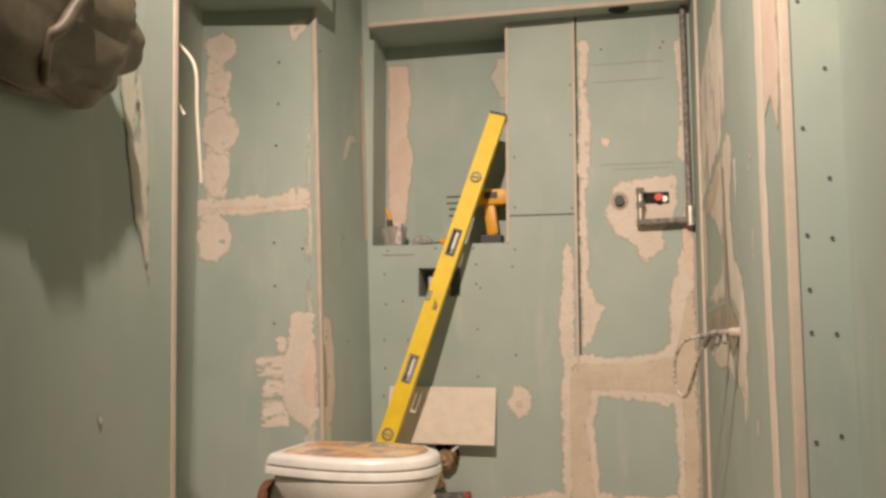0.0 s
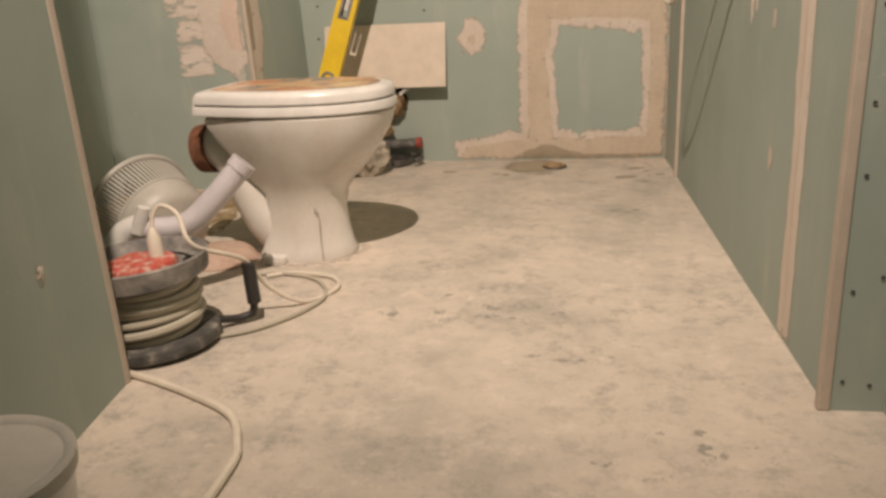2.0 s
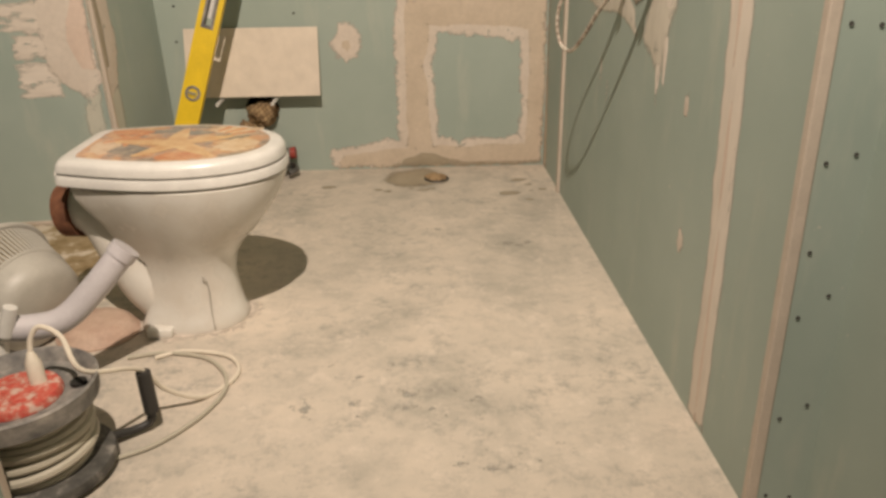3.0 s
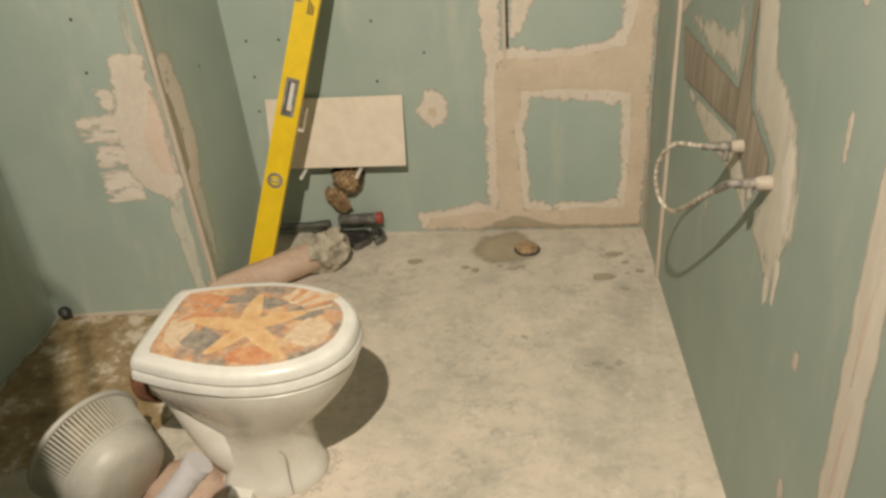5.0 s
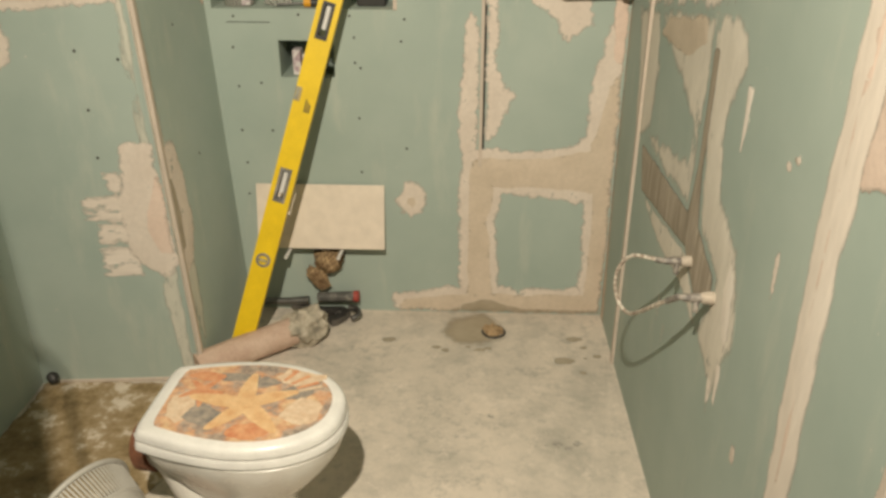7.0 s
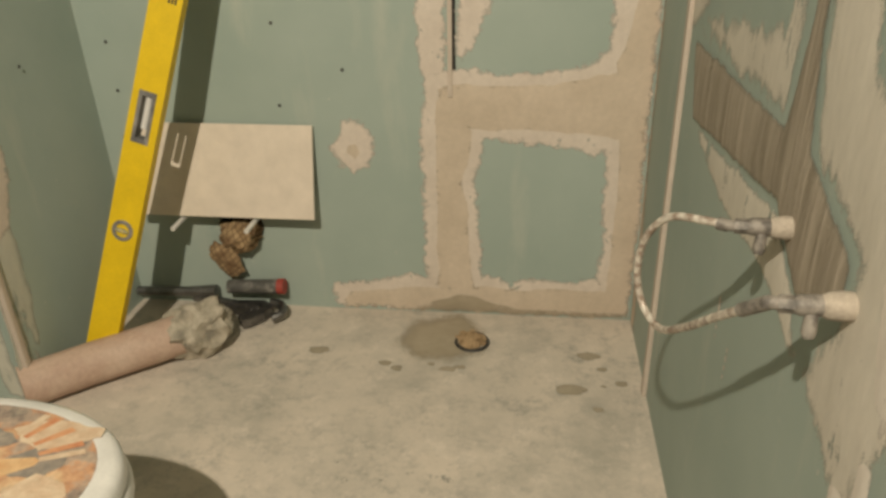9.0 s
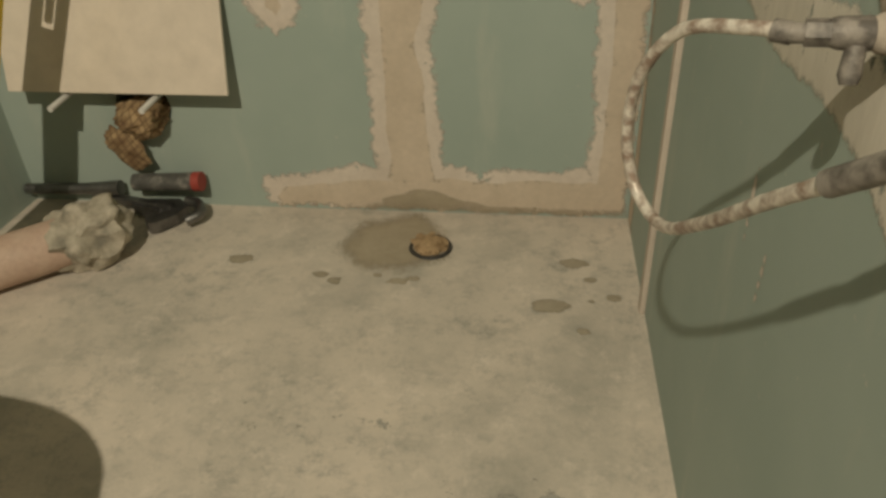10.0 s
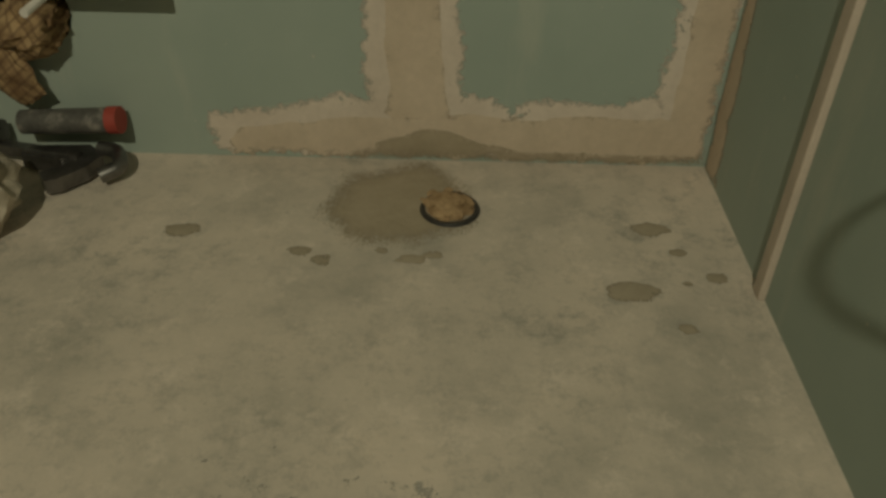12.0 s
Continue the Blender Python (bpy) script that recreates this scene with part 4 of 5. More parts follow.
for f in (0.209, 0.83):
    z = f * LEN
    m = LM @ Matrix.Translation((0, -0.0118, z)) @ Matrix.Rotation(radians(90), 4, "X")
    v = part("vial_mount", lathe(bmesh.new(), [(0.0, -0.001), (0.014, -0.001), (0.014, 0.002), (0.019, 0.003), (0.021, 0.0)], m, 24), GREYDUST, level, "grey round vial mount", True)
    part("vial", tube(bmesh.new(), [m @ Vector((-0.012, 0, 0.002)), m @ Vector((0.012, 0, 0.002))], 0.0045, 12), VIAL, v, "", True)
z = 0.535 * LEN
v = part("vial_mount", boxm((-0.0305, -0.014, z - 0.026), (-0.012, 0.014, z + 0.012), 0.003, LM), FILM, level, "clear centre vial block")
part("vial", tube(bmesh.new(), [LM @ Vector((-0.0225, -0.0142, z - 0.022)), LM @ Vector((-0.0225, -0.0142, z + 0.01))], 0.0045, 12), VIAL, v, "", True)
for k in range(3):
    part("maker_mark", boxm((0.004 + 0.006 * k, -0.0118, z - 0.05), (0.0075 + 0.006 * k, -0.0105, z - 0.015 - 0.006 * k), 0, LM), BLACK, level)
part("end_cap", boxm((-0.031, -0.012, LEN - 0.010), (0.031, 0.012, LEN), 0.002, LM), BLACK, level)
part("end_cap", boxm((-0.031, -0.012, 0.0), (0.031, 0.012, 0.010), 0.002, LM), BLACK, level)

full_size(level)

# ---- spare tile on two pegs ----
TILEM = Matrix.Translation((-0.871, -0.055, 0.2455)) @ Matrix.Rotation(radians(-13), 4, "X")
tile = whole("wall_tile", boxm((-0.193, -0.004, 0.0), (0.193, 0.004, 0.197), 0.0015, TILEM), TILE, "cream glazed wall tile standing on two pegs", "tile")
for x in (-0.962, -0.803):
    peg = whole("wall_peg", tube(bmesh.new(), [(x, 0.03, 0.2405), (x - 0.012, -0.095, 0.232)], [0.0052, 0.0052], 10), SEATMAT, "white plastic rod sticking out of the wall", "peg", "pegs under the tile", smooth=True)
    full_size(peg)

full_size(tile)

# ---- rag in the waste opening ----
bm = bmesh.new()
bmesh.ops.create_icosphere(bm, subdivisions=4, radius=1.0)
for v in bm.verts:
    p = v.co.copy()
    n1 = noise.noise(p * 1.8) * 0.35 + noise.noise(p * 4.5) * 0.2
    v.co = Vector((p.x * 0.046, p.y * 0.045, p.z * 0.036)) * (1 + n1)
for v in bm.verts:
    v.co += Vector((-0.855, -0.012, 0.188))
r2 = bmesh.new()
rag = thing("rag", (-0.86, -0.01, 0.15), "brown plaid rag stuffed into the waste opening", "rag")
part("wad", bm, PLAID, rag, "", True)
bmesh.ops.create_icosphere(r2, subdivisions=4, radius=1.0)
for v in r2.verts:
    p = v.co.copy()
    k = 1 + 0.28 * noise.noise(p * 2.2 + Vector((4, 0, 0))) + 0.12 * noise.noise(p * 5)
    v.co = Matrix.Rotation(radians(-38), 3, "Y") @ Vector((p.x * 0.026 * k, p.y * 0.014 * k, p.z * 0.046 * k)) + Vector((-0.893, -0.03, 0.128))
part("corner_flap", r2, PLAID, rag, "", True)

# ---- drain in the floor ----
drain = thing("floor_drain", (-0.342, -0.118, 0.0), "open floor drain plugged with a dirty rag", "drain")
part("pipe_lip", lathe(bmesh.new(), [(0.031, 0.001), (0.031, 0.004), (0.036, 0.0045), (0.038, 0.0005)], Matrix.Translation((-0.342, -0.118, 0)), 32), BLACK, drain, "", True)
bm = bmesh.new()
bmesh.ops.create_icosphere(bm, subdivisions=4, radius=1.0)
for v in bm.verts:
    p = v.co.copy()
    k = 1 + 0.3 * noise.noise(p * 2.5) + 0.15 * noise.noise(p * 7)
    v.co = Vector((p.x * 0.030 * k, p.y * 0.029 * k, max(-0.001, p.z * 0.012 * k))) + Vector((-0.344, -0.115, 0.001))
part("plug", bm, RUBBLE, drain, "brown rag plug", True)
for k, (x, y, r) in enumerate([(-0.364, -0.085, 0.008), (-0.344, -0.078, 0.007), (-0.377, -0.098, 0.004), (-0.332, -0.083, 0.006)]):
    bm = bmesh.new()
    bmesh.ops.create_icosphere(bm, subdivisions=2, radius=r)
    for v in bm.verts:
        v.co = Vector((v.co.x, v.co.y, abs(v.co.z) * 0.6)) * (1 + 0.3 * noise.noise(v.co * 200)) + Vector((x, y, 0.0005))
    part("crumb", bm, RUBBLE, drain)

# ---- soil pipe with a mortar crust behind the toilet ----
pipe = thing("waste_pipe", (-1.0, -0.2, 0.0), "dusty pink waste pipe with a mortar-crusted end", "pipe")
pp = [Vector(q) for q in ((-1.19, -0.36, 0.045), (-1.10, -0.28, 0.047), (-1.01, -0.21, 0.05), (-0.96, -0.17, 0.052))]
part("pipe_barrel", tube(bmesh.new(), pp, 0.042, 20), PIPEPINK, pipe, "", True)
bm = bmesh.new()
bmesh.ops.create_icosphere(bm, subdivisions=4, radius=1.0)
turn = Matrix.Rotation(radians(38), 3, "Z")
for v in bm.verts:
    p = v.co.copy()
    k = 1 + 0.34 * noise.noise(p * 1.9) + 0.16 * noise.noise(p * 5.5)
    v.co = turn @ Vector((p.x * 0.075 * k, p.y * 0.056 * k, max(-0.053, p.z * 0.056 * k))) + Vector((-0.93, -0.145, 0.055))
part("mortar_crust", bm, MORTAR, pipe, "crumbly grey mortar crust", True)

# ---- pipe wrench by the wall ----
wrench = thing("pipe_wrench", (-0.9, -0.04, 0.0), "dark steel pipe wrench with a red tip lying by the wall", "wrench")
part("handle", tube(bmesh.new(), [(-1.12, -0.022, 0.035), (-1.0, -0.024, 0.04), (-0.93, -0.026, 0.045)], [0.010, 0.011, 0.015], 12), STEEL, wrench, "", True)
part("grip", tube(bmesh.new(), [(-0.90, -0.026, 0.058), (-0.78, -0.030, 0.066)], [0.016, 0.017], 14), DUSTY, wrench, "black rubber grip", True)
part("end_ring", tube(bmesh.new(), [(-0.783, -0.030, 0.066), (-0.768, -0.0305, 0.067)], [0.018, 0.018], 14), DULLRED, wrench, "red end ring", True)
part("jaw_arm", boxm((-0.11, -0.008, -0.008), (0.06, 0.008, 0.008), 0.003, Matrix.Translation((-0.88, -0.045, 0.024)) @ Matrix.Rotation(radians(-12), 4, "Z")), STEEL, wrench)
bm = bmesh.new()
prof = [(-0.05, 0.03), (0.03, 0.035), (0.055, 0.01), (0.045, -0.02), (0.02, -0.05), (0.005, -0.055), (-0.01, -0.035), (0.012, -0.02), (0.008, -0.002), (-0.02, 0.0), (-0.05, 0.005)]
for zz in (0.006, 0.026):
    vs = [bm.verts.new((-0.85 + x, -0.06 + y, zz)) for x, y in prof]
    bm.faces.new(vs)
    if zz > 0.01:
        for k in range(len(vs)):
            bm.faces.new((vs[k], vs[(k + 1) % len(vs)], prev[(k + 1) % len(vs)], prev[k]))
    prev = vs
bmesh.ops.triangulate(bm, faces=[f for f in bm.faces if len(f.verts) > 4])
part("jaw", bm, STEEL, wrench)
part("hook_jaw", tube(bmesh.new(), spline([(-0.80, -0.04, 0.03), (-0.775, -0.05, 0.03), (-0.765, -0.075, 0.025), (-0.785, -0.092, 0.02)], 5), 0.010, 10), STEEL, wrench, "", True)
part("pivot", tube(bmesh.new(), [(-0.842, -0.062, 0.024), (-0.842, -0.062, 0.031)], 0.009, 12), STEEL, wrench)

moved(pipe, 0.02, -0.05)
full_size(rag, drain, pipe, wrench)

# ---- valves and looped hose on the right wall ----
for yy, zz in ((-1.0, 0.745), (-1.18, 0.753)):
    vlv = thing("shutoff_valve", (0.008, yy, zz), "putty-smeared chrome angle valve on the wall", "valve", "valves on the wall")
    bm = tube(bmesh.new(), [(0.02, yy, zz), (0.0, yy, zz), (-0.012, yy, zz), (-0.017, yy, zz)], [0.0135, 0.0135, 0.012, 0.009], 18)
    for v in bm.verts:
        v.co += Vector((0.5, noise.noise(v.co * 90 + Vector((3, 0, 0))), noise.noise(v.co * 90))) * 0.006 * abs(noise.noise(v.co * 60))
    part("collar", bm, CRUST, vlv, "putty-covered collar", True)
    part("body", tube(bmesh.new(), [(-0.016, yy, zz), (-0.034, yy, zz), (-0.040, yy, zz)], [0.0105, 0.010, 0.008], 12), TARNISH, vlv, "", True)
    part("knob", tube(bmesh.new(), [(-0.024, yy - 0.005, zz - 0.006), (-0.026, yy - 0.011, zz - 0.022), (-0.026, yy - 0.013, zz - 0.027)], [0.006, 0.007, 0.005], 12), TARNISH, vlv, "", True)
    part("nut", tube(bmesh.new(), [(-0.038, yy, zz), (-0.052, yy + 0.003, zz - 0.001)], 0.0085, 6), TARNISH, vlv)
    part("spigot", tube(bmesh.new(), [(-0.050, yy + 0.003, zz - 0.001), (-0.060, yy + 0.008, zz - 0.003)], 0.0065, 12), TARNISH, vlv, "", True)
hose = spline([(-0.058, -0.964, 0.754), (-0.078, -0.948, 0.752), (-0.112, -0.905, 0.735), (-0.132, -0.875, 0.69), (-0.135, -0.865, 0.635), (-0.124, -0.875, 0.592), (-0.108, -0.92, 0.588), (-0.095, -0.99, 0.635), (-0.082, -1.07, 0.70), (-0.058, -1.142, 0.761)], 12)
hs = thing("supply_hose", (-0.1, -0.95, 0.65), "braided white supply hose looped between two valves", "hose")
part("braid", tube(bmesh.new(), hose, [0.0047 + 0.0003 * (i % 2) for i in range(len(hose))], 12), mottled("braid", [(0.30, 0.22, 0.17), (0.72, 0.66, 0.57)], scale=70, fine=300, rough=0.4, metal=0.2, lo=0.4, hi=0.6), hs, "", True)
for a, c in ((hose[0], hose[6]), (hose[-1], hose[-7])):
    part("crimp", tube(bmesh.new(), [a, c], 0.0072, 12), TARNISH, hs, "", True)

moved(hs, 0, -0.029, -0.012)

# ---- shower pipes in the corner ----
fit_ = thing("pipe_fitting", (-0.1, -0.03, 1.0), "tarnished chrome pipe run in the corner", "pipe")
part("riser", tube(bmesh.new(), [(-0.018, -0.018, 1.0), (-0.02, -0.018, 1.3), (-0.024, -0.02, SOFFIT)], 0.010, 12), TARNISH, fit_, "dark riser pipe", True)
part("crossbar", tube(bmesh.new(), [(-0.178, -0.03, 0.998), (-0.012, -0.028, 1.003)], 0.012, 12), TARNISH, fit_, "", True)
part("upstand", tube(bmesh.new(), [(-0.178, -0.028, 0.99), (-0.178, -0.028, 1.115)], 0.011, 12), CHROME, fit_, "", True)
for z in (1.0, 1.06, 1.108):
    part("nut", tube(bmesh.new(), [(-0.178, -0.028, z - 0.009), (-0.178, -0.028, z + 0.009)], 0.0165, 6), CHROME, fit_)
part("elbow", tube(bmesh.new(), [(-0.016, -0.026, 0.985), (-0.016, -0.026, 1.05)], 0.017, 12), CHROME, fit_, "", True)
slot = thing("pipe_slot", (-0.13, -0.003, 1.085), "dark slot in the wall with a red pipe end", "opening")
# black plate on the wall paints the shade inside the slot
part("cavity", boxm((-0.183, -0.0045, 1.066), (-0.082, 0.0, 1.106), 0.001), GAP_SHADE, slot)
part("red_stub", tube(bmesh.new(), [(-0.118, 0.0, 1.085), (-0.118, -0.03, 1.085)], 0.013, 16), RED, slot, "red pipe stub", True)
part("fitting", tube(bmesh.new(), [(-0.098, 0.0, 1.08), (-0.098, -0.016, 1.08)], 0.011, 6), CHROME, slot)
stub = thing("pipe_stub", (-0.247, -0.003, 1.08), "dark pipe stub in a plastered opening", "pipe")
part("collar", tube(bmesh.new(), [(-0.247, 0.0, 1.08), (-0.247, -0.006, 1.08)], 0.03, 20), CRUST, stub, "", True)
part("socket", tube(bmesh.new(), [(-0.247, 0.0, 1.08), (-0.247, -0.022, 1.08)], 0.017, 20), BLACK, stub, "", True)

# ---- flush-plate opening with packets ----
pk = thing("packet", (-0.9, 0.1, 0.757), "small printed packets lying in the wall opening", "packet")
for k, (x, z, w, h) in enumerate([(-0.93, 0.759, 0.022, 0.07), (-0.905, 0.759, 0.02, 0.055), (-0.882, 0.759, 0.03, 0.035)]):
    part("packet_body", boxm((x, 0.02 + 0.012 * k, z), (x + w, 0.06 + 0.01 * k, z + h), 0.002), PAPER, pk)

# ---- things on the recess shelf ----
SH = 0.945
drill = thing("cordless_drill", (-0.70, 0.08, SH), "yellow and black cordless drill standing on the shelf", "drill")
part("battery", boxm((-0.745, 0.045, SH), (-0.665, 0.115, SH + 0.036), 0.005), BLACK, drill, "black battery pack")
part("grip", boxm((-0.022, -0.020, 0.0), (0.022, 0.020, 0.115), 0.012, Matrix.Translation((-0.70, 0.08, SH + 0.035)) @ Matrix.Rotation(radians(-7), 4, "Y")), ORANGE, drill, "", True)
part("motor_housing", boxm((-0.755, 0.05, SH + 0.145), (-0.645, 0.11, SH + 0.205), 0.014), ORANGE, drill, "", True)
part("rear_cap", boxm((-0.652, 0.055, SH + 0.135), (-0.635, 0.105, SH + 0.165), 0.006), BLACK, drill)
part("trigger", boxm((-0.738, 0.072, SH + 0.108), (-0.718, 0.088, SH + 0.14), 0.004), BLACK, drill)
part("label_plate", boxm((-0.73, 0.0485, SH + 0.168), (-0.68, 0.051, SH + 0.192)), BLACK, drill)
part("chuck", tube(bmesh.new(), [(-0.752, 0.08, SH + 0.172), (-0.80, 0.08, SH + 0.172)], [0.022, 0.017], 16), BLACK, drill, "", True)
for dz in (0.012, -0.012):
    part("bit", tube(bmesh.new(), [(-0.80, 0.08, SH + 0.172 + dz), (-0.875, 0.08, SH + 0.172 + dz)], 0.0035, 8), STEEL, drill)
sd = thing("screwdriver", (-0.83, 0.03, SH), "screwdriver with a yellow and black handle on the shelf", "screwdriver")
part("blade", tube(bmesh.new(), [(-0.965, 0.03, SH + 0.006), (-0.885, 0.03, SH + 0.010)], 0.0035, 8), STEEL, sd)
part("ferrule", tube(bmesh.new(), [(-0.887, 0.03, SH + 0.0125), (-0.868, 0.03, SH + 0.0125)], 0.0125, 12), ORANGE, sd, "", True)
part("handle", tube(bmesh.new(), [(-0.868, 0.03, SH + 0.0125), (-0.85, 0.03, SH + 0.011), (-0.82, 0.03, SH + 0.013), (-0.805, 0.03, SH + 0.012)], [0.0125, 0.011, 0.013, 0.010], 12), BLACK, sd, "", True)
pot = thing("plastic_tub", (-1.045, 0.06, SH), "clear plastic tub with tools inside on the shelf", "tub")
part("tub_wall", lathe(bmesh.new(), [(0.040, 0.0), (0.042, 0.002), (0.050, 0.07), (0.052, 0.072), (0.047, 0.07), (0.038, 0.004)], Matrix.Translation((-1.045, 0.06, SH)), 28), FILM, pot, "", True)
part("brush_handle", tube(bmesh.new(), [(-1.03, 0.06, SH + 0.01), (-1.075, 0.07, SH + 0.145)], [0.006, 0.008], 10), ORANGE, pot, "yellow handle", True)
part("knife_handle", tube(bmesh.new(), [(-1.05, 0.05, SH + 0.01), (-1.06, 0.055, SH + 0.1)], [0.009, 0.011], 10), BLACK, pot, "", True)
part("scrap", boxm((-1.03, 0.02, SH + 0.005), (-1.005, 0.06, SH + 0.085), 0.003, Matrix.Translation((0, 0, 0))), PAPER, pot)
bm = bmesh.new()
bmesh.ops.create_icosphere(bm, subdivisions=3, radius=1.0)
for v in bm.verts:
    p = v.co.copy()
    k = 1 + 0.5 * noise.noise(p * 2.3) + 0.25 * noise.noise(p * 6)
    v.co = Vector((p.x * 0.035 * k, p.y * 0.03 * k, max(0.0, (p.z + 0.6) * 0.022 * k))) + Vector((-0.965, 0.06, SH))
wrap = whole("plastic_wrap", bm, FILM, "crumpled clear plastic wrap on the shelf", "wrapping", smooth=True)

moved(pot, -0.03, 0.0)
full_size(fit_, slot, stub, pk, drill, sd, pot, wrap)

# ---- cables hanging at the alcove ----
bundle = thing("cable_bundle", (-1.3, -1.78, 1.2), "white electric cable ends hanging from a green batten", "cable")
for k, pts in enumerate([[(-1.285, -1.71, 1.46), (-1.255, -1.7, 1.42), (-1.212, -1.7, 1.36), (-1.203, -1.7, 1.25), (-1.188, -1.7, 1.09)], [(-1.285, -1.71, 1.33), (-1.26, -1.7, 1.29), (-1.235, -1.7, 1.25)], [(-1.285, -1.71, 1.24), (-1.27, -1.7, 1.20), (-1.253, -1.7, 1.16)]]):
    part("cable_end", tube(bmesh.new(), spline(pts, 8), 0.0042, 8), CABLE, bundle, "", True)
part("batten", boxm((-1.345, -1.935, 1.15), (-1.28, -1.67, 1.55), 0.002), BOARD, bundle, "green board batten")

# ---- cable reel ----
RC = Vector((-1.15, -1.71, 0.0))
reel = thing("cable_reel", RC, "dusty black cable reel with a red socket plate", "cable reel")
RM = Matrix.Translation(RC) @ Matrix.Rotation(radians(-3), 4, "Y")
part("lower_flange", lathe(bmesh.new(), [(0.0, 0.004), (0.115, 0.004), (0.124, 0.006), (0.127, 0.014), (0.124, 0.026), (0.112, 0.030), (0.06, 0.030)], RM, 48), DUSTY, reel, "", True)
part("upper_flange", lathe(bmesh.new(), [(0.06, 0.138), (0.112, 0.136), (0.124, 0.142), (0.129, 0.176), (0.126, 0.179), (0.120, 0.174), (0.113, 0.156), (0.085, 0.153), (0.0, 0.154)], RM, 48), GREYDUST, reel, "", True)
part("hub", lathe(bmesh.new(), [(0.066, 0.028), (0.066, 0.14)], RM, 32), DUSTY, reel)
for i in range(7):
    r = 0.088 + 0.010 * ((i * 5) % 3) / 2
    part("cable_turn", tube(bmesh.new(), [RM @ Vector((r * math.cos(a), r * math.sin(a), 0.042 + 0.0145 * i + 0.006 * math.sin(a + i))) for a in (2 * math.pi * k / 40 for k in range(41))], 0.0085, 8, False), CABLE, reel, "", True)
plate = part("socket_plate", lathe(bmesh.new(), [(0.0, 0.170), (0.055, 0.170), (0.066, 0.167), (0.070, 0.160), (0.070, 0.154)], RM, 40), REDDUST, reel, "dusty red socket plate", True)
for k in range(4):
    a = 0.7 + k * math.pi / 2
    part("socket", lathe(bmesh.new(), [(0.0, 0.1675), (0.015, 0.1675), (0.016, 0.1712), (0.020, 0.172), (0.0215, 0.1695)], RM @ Matrix.Translation((0.036 * math.cos(a), 0.036 * math.sin(a), 0)), 20), REDDUST, plate, "", True)
for k in range(4):
    a = 0.7 + k * math.pi / 2
    part("socket_face", tube(bmesh.new(), [RM @ Vector((0.036 * math.cos(a), 0.036 * math.sin(a), 0.1665)), RM @ Vector((0.036 * math.cos(a), 0.036 * math.sin(a), 0.1695))], 0.0125, 16), DUSTY, plate)
part("plug", tube(bmesh.new(), [RM @ Vector((0.028, 0.02, 0.165)), RM @ Vector((0.026, 0.024, 0.205)), RM @ Vector((0.024, 0.028, 0.222))], [0.014, 0.013, 0.006], 14), WHITECABLE, reel, "white plug in the socket", True)
part("crank_arm", tube(bmesh.new(), spline([RC + Vector(p) for p in ((0.10, 0.07, 0.022), (0.13, 0.098, 0.014), (0.154, 0.113, 0.02), (0.16, 0.116, 0.045))], 5), 0.008, 10), BLACK, reel, "", True)
part("crank_grip", tube(bmesh.new(), [RC + Vector((0.16, 0.116, 0.042)), RC + Vector((0.156, 0.116, 0.125))], [0.014, 0.0135], 12), BLACK, reel, "", True)
# the hole is only a black disc painting its shade
part("finger_hole", tube(bmesh.new(), [RM @ Vector((0.088, 0.03, 0.155)), RM @ Vector((0.088, 0.03, 0.1605))], 0.014, 14), GAP_SHADE, reel)
lead = spline([RM @ Vector(p) for p in ((0.024, 0.028, 0.22), (0.028, 0.035, 0.245), (0.045, 0.04, 0.262), (0.08, 0.03, 0.245), (0.11, 0.01, 0.19))] + [Vector(p) for p in ((-1.0, -1.60, 0.135), (-0.975, -1.55, 0.06), (-0.92, -1.50, 0.007), (-0.87, -1.42, 0.006), (-0.90, -1.345, 0.006), (-1.0, -1.315, 0.006), (-1.06, -1.34, 0.006))], 8)
lead_ob = whole("plug_lead", tube(bmesh.new(), lead, 0.0045, 8), WHITECABLE, "thin white lead plugged into the cable reel", "cable", smooth=True)
reel_lead = whole("reel_lead", tube(bmesh.new(), spline([(-1.04, -1.69, 0.006), (-0.97, -1.645, 0.006), (-0.905, -1.55, 0.006), (-0.885, -1.45, 0.006), (-0.94, -1.355, 0.006), (-1.04, -1.32, 0.006), (-1.12, -1.335, 0.006)], 8), 0.0045, 8), CABLE, "grey lead looped on the floor", "cable", smooth=True)
whole("floor_cable", tube(bmesh.new(), spline([(-1.16, -1.84, 0.007), (-1.08, -1.87, 0.007), (-0.982, -1.919, 0.007), (-0.889, -1.981, 0.007), (-0.845, -2.06, 0.007), (-0.83, -2.13, 0.007), (-0.84, -2.32, 0.007), (-0.9, -2.6, 0.007)], 8), 0.0065, 8), WHITECABLE, "white cable lying on the floor", "cable", smooth=True)


# ---- slatted basket ----
BC = Vector((-1.37, -1.235, 0.118))
basket = thing("plastic_basket", (-1.37, -1.235, 0.0), "off-white slatted plastic basket tipped on its side", "basket")
BM = Matrix.Translation(BC) @ Vector((-0.82, 0.48, 0.28)).to_track_quat("Z", "Y").to_matrix().to_4x4()
part("rim", tube(bmesh.new(), [BM @ Vector((0.135 * math.cos(a), 0.135 * math.sin(a), 0.07)) for a in (2 * math.pi * k / 40 for k in range(41))], 0.0075, 10, False), BASKET, basket, "", True)
part("base_bowl", lathe(bmesh.new(), [(0.0, -0.085), (0.085, -0.085), (0.105, -0.07), (0.112, -0.045), (0.1155, -0.018), (0.1125, -0.018), (0.109, -0.045), (0.10, -0.068), (0.0, -0.08)], BM, 40), BASKET, basket, "", True)
slatm = None
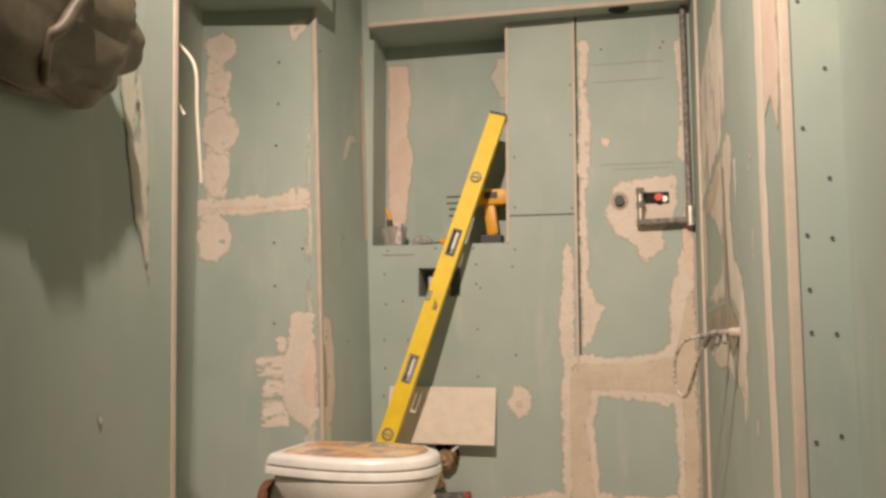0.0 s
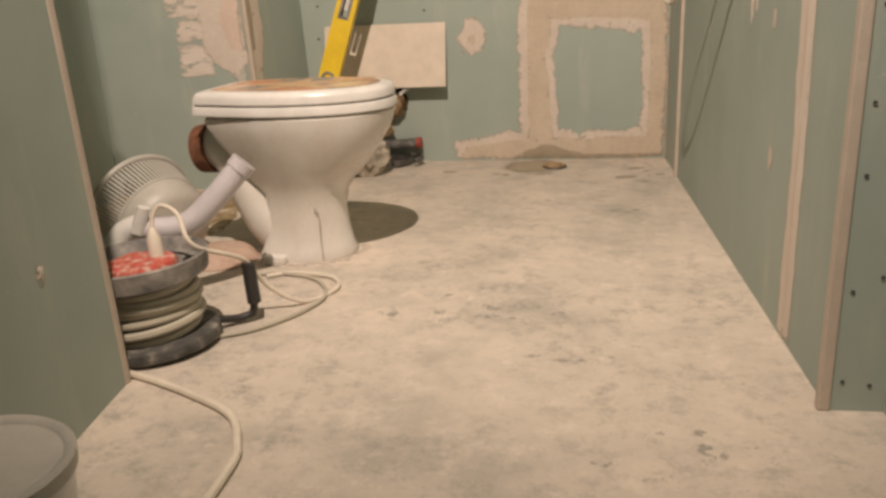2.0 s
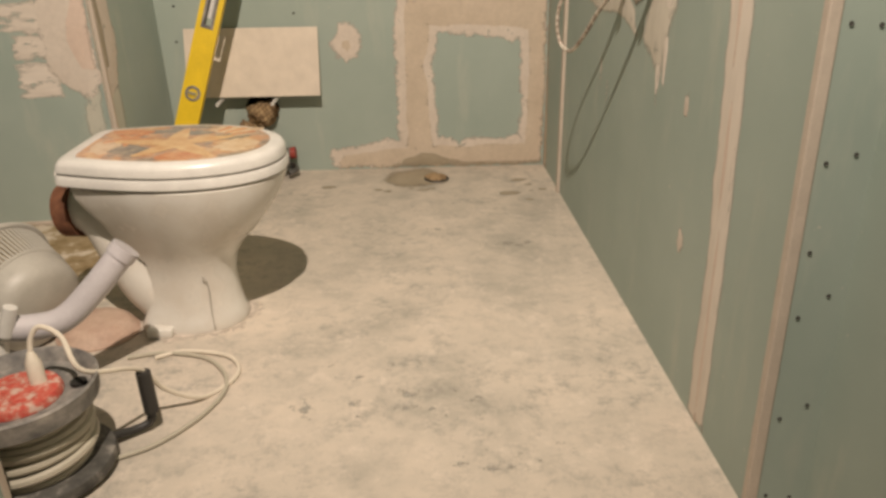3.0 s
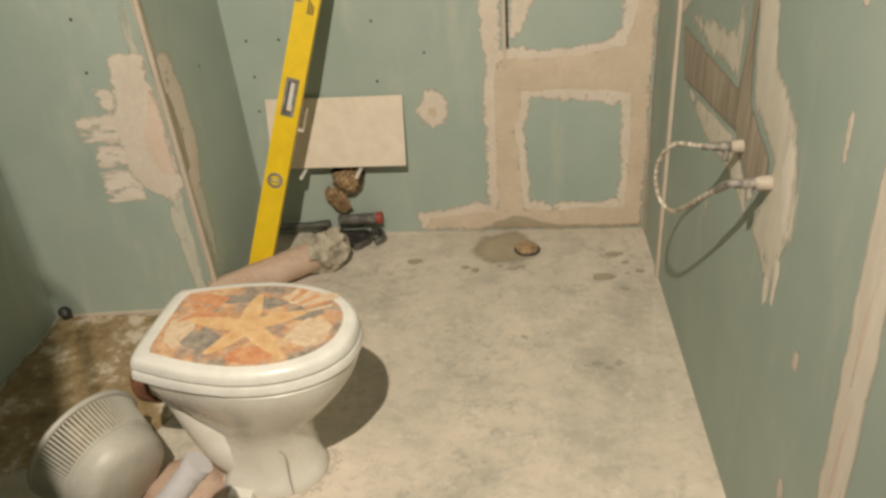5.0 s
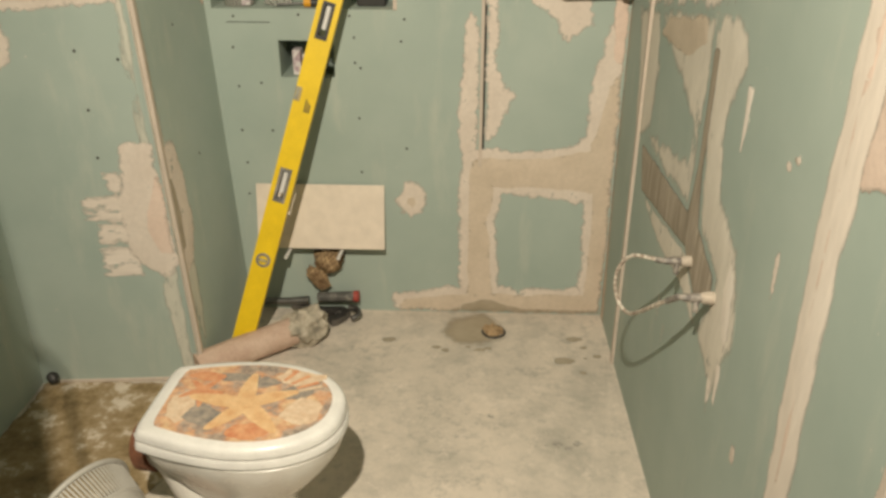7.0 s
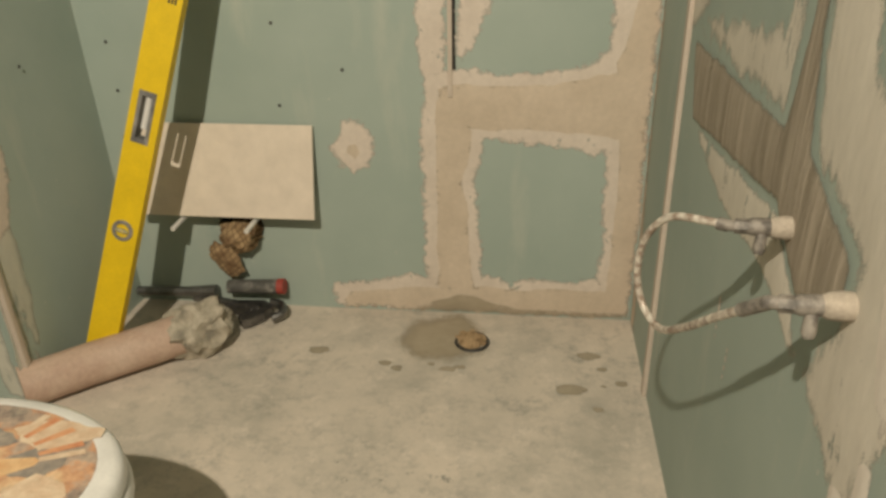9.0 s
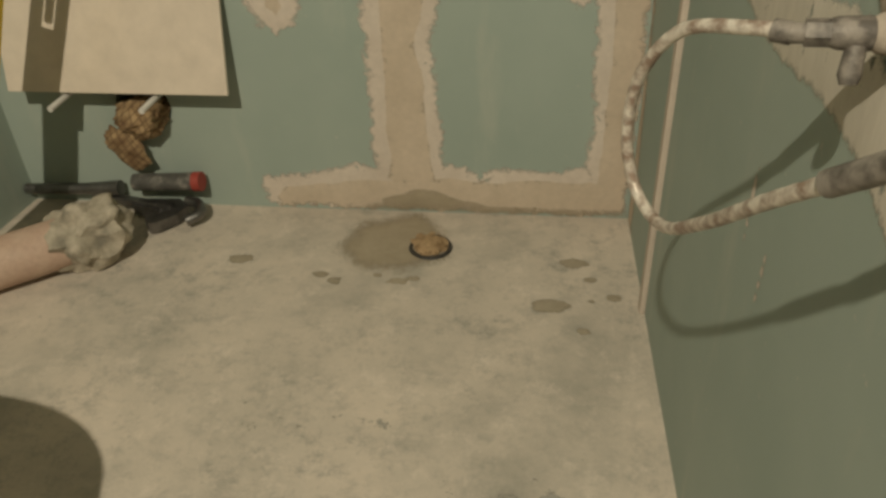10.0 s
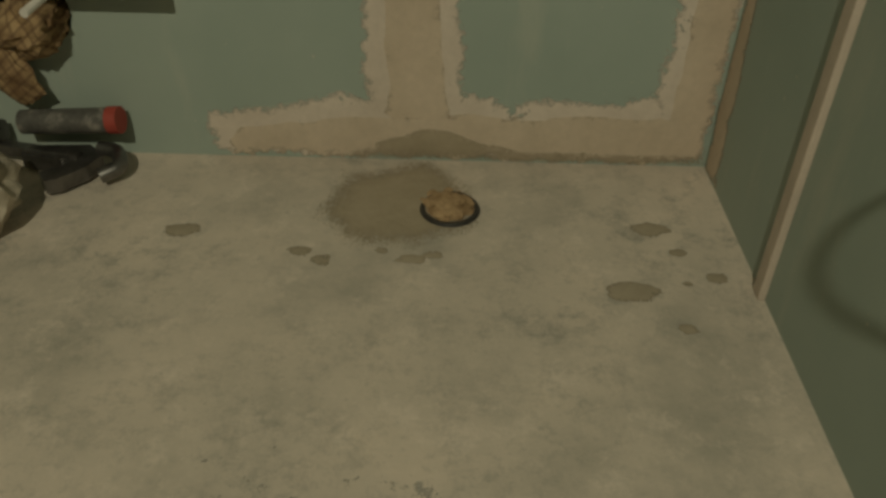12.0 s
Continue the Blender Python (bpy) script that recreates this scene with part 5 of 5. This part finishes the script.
for k in range(84):
    a = 2 * math.pi * k / 84
    rot = BM @ Matrix.Rotation(a, 4, "Z")
    if slatm is None:
        bm = boxm((0.1115, -0.0024, -0.022), (0.1145, 0.0024, 0.072))
        for v in bm.verts:
            v.co.x += (v.co.z + 0.034) * 0.19
        slatm = finish("slat", bm, BASKET)
    ob = new("slat", slatm)
    ob.matrix_basis = Matrix.Translation(-ORIGIN[basket.name]) @ rot
    ob.parent = basket
for z in (-0.016, ):
    part("hoop", tube(bmesh.new(), [BM @ Vector((0.1155 * math.cos(a), 0.1155 * math.sin(a), z)) for a in (2 * math.pi * k / 40 for k in range(41))], 0.004, 8, False), BASKET, basket, "", True)

# ---- siphon tube on top ----
sip = thing("siphon_tube", (-1.2, -1.27, 0.0), "lilac-grey plastic siphon tube lying across the basket", "tube")
sp = spline([(-1.275, -1.33, 0.165), (-1.23, -1.325, 0.160), (-1.17, -1.31, 0.168), (-1.115, -1.285, 0.215), (-1.05, -1.255, 0.287)], 6)
part("barrel", tube(bmesh.new(), sp, 0.026, 18), LILAC, sip, "", True)
part("end_ring", tube(bmesh.new(), [sp[-2], sp[-1] + (sp[-1] - sp[-2]) * 0.3], 0.029, 18), LILAC, sip, "", True)
e = (sp[-1] - sp[-2]).normalized()
# black end disc paints the shade inside the tube
part("mouth", tube(bmesh.new(), [sp[-1], sp[-1] + e * 0.0042], 0.015, 14), GAP_SHADE, sip)
part("elbow", tube(bmesh.new(), spline([(-1.26, -1.33, 0.17), (-1.30, -1.335, 0.155), (-1.325, -1.35, 0.12), (-1.33, -1.38, 0.08)], 5), 0.029, 16), SEATMAT, sip, "white elbow", True)
part("clip", tube(bmesh.new(), [(-1.265, -1.35, 0.16), (-1.245, -1.345, 0.215)], [0.016, 0.013], 12), SEATMAT, sip, "", True)
part("support_leg", tube(bmesh.new(), [(-1.29, -1.35, 0.002), (-1.29, -1.335, 0.15)], 0.018, 12), SEATMAT, sip, "", True)
whole("plaster_dish", lathe(bmesh.new(), [(0.0, 0.034), (0.05, 0.034), (0.066, 0.031), (0.078, 0.022), (0.088, 0.006), (0.092, 0.004), (0.092, 0.0), (0.0, 0.0)], Matrix.Translation((-1.225, -1.205, 0.0)), 36), PIPEPINK, "dusty tan plastic dish lying upside down", "dish", smooth=True)

moved(sip, -0.008, -0.15)

# ---- bucket and sack at the near left wall ----
BK = Vector((-0.958, -2.43, 0.0))
bucket = thing("bucket", BK, "white plastic bucket with a dusty closed lid", "bucket")
part("body", lathe(bmesh.new(), [(0.0, 0.0), (0.085, 0.0), (0.088, 0.004), (0.098, 0.17), (0.101, 0.172), (0.101, 0.180)], Matrix.Translation(BK), 40), SEATMAT, bucket, "", True)
part("lid", lathe(bmesh.new(), [(0.101, 0.178), (0.104, 0.180), (0.105, 0.196), (0.101, 0.200), (0.095, 0.198), (0.092, 0.193), (0.0, 0.193)], Matrix.Translation(BK), 40), BASKET, bucket, "dusty cream lid", True)
part("handle", tube(bmesh.new(), [BK + Vector((0.103 * math.cos(a), 0.103 * math.sin(a), 0.165 - 0.05 * math.sin(a * 1.0) ** 2)) for a in (math.pi + math.pi * k / 16 for k in range(17))], 0.003, 8), STEEL, bucket, "", True)
bm = bmesh.new()
bmesh.ops.create_icosphere(bm, subdivisions=5, radius=1.0)
for v in bm.verts:
    p = v.co.copy()
    ridge = abs(noise.noise(p * 1.7 + Vector((2, 0, 1))))
    k = 0.9 + 0.3 * ridge + 0.12 * abs(noise.noise(p * 2.6 + Vector((0, 5, 0)))) + 0.012 * noise.noise(p * 9)
    v.co = Vector((p.x * 0.034 * k, p.y * 0.26 * k, p.z * 0.15 * k)) + Vector((-1.04, -2.43, 1.24))
sack = thing("hanging_sack", (-1.068, -2.42, 1.24), "crumpled olive plastic sack hanging on the wall", "sack")
part("body", bm, SACK, sack, "", True)
bm = bmesh.new()
loop = []
for k in range(49):
    a = 2 * math.pi * k / 48
    w = 1 + 0.16 * math.sin(3 * a + 1) + 0.07 * math.sin(7 * a)
    loop.append(Vector((-1.025 + 0.03 * w * math.cos(a), -2.38 + 0.03 * math.sin(2 * a + 0.6), 1.245 + 0.118 * w * math.sin(a))))
tube(bm, loop, 0.009, 10, False)
for v in bm.verts:
    v.co += Vector((0.3, 1, 0.6)) * 0.010 * noise.noise(v.co * 16)
part("folded_mouth", bm, SACKRIM, sack, "paler folded mouth of the sack", True)
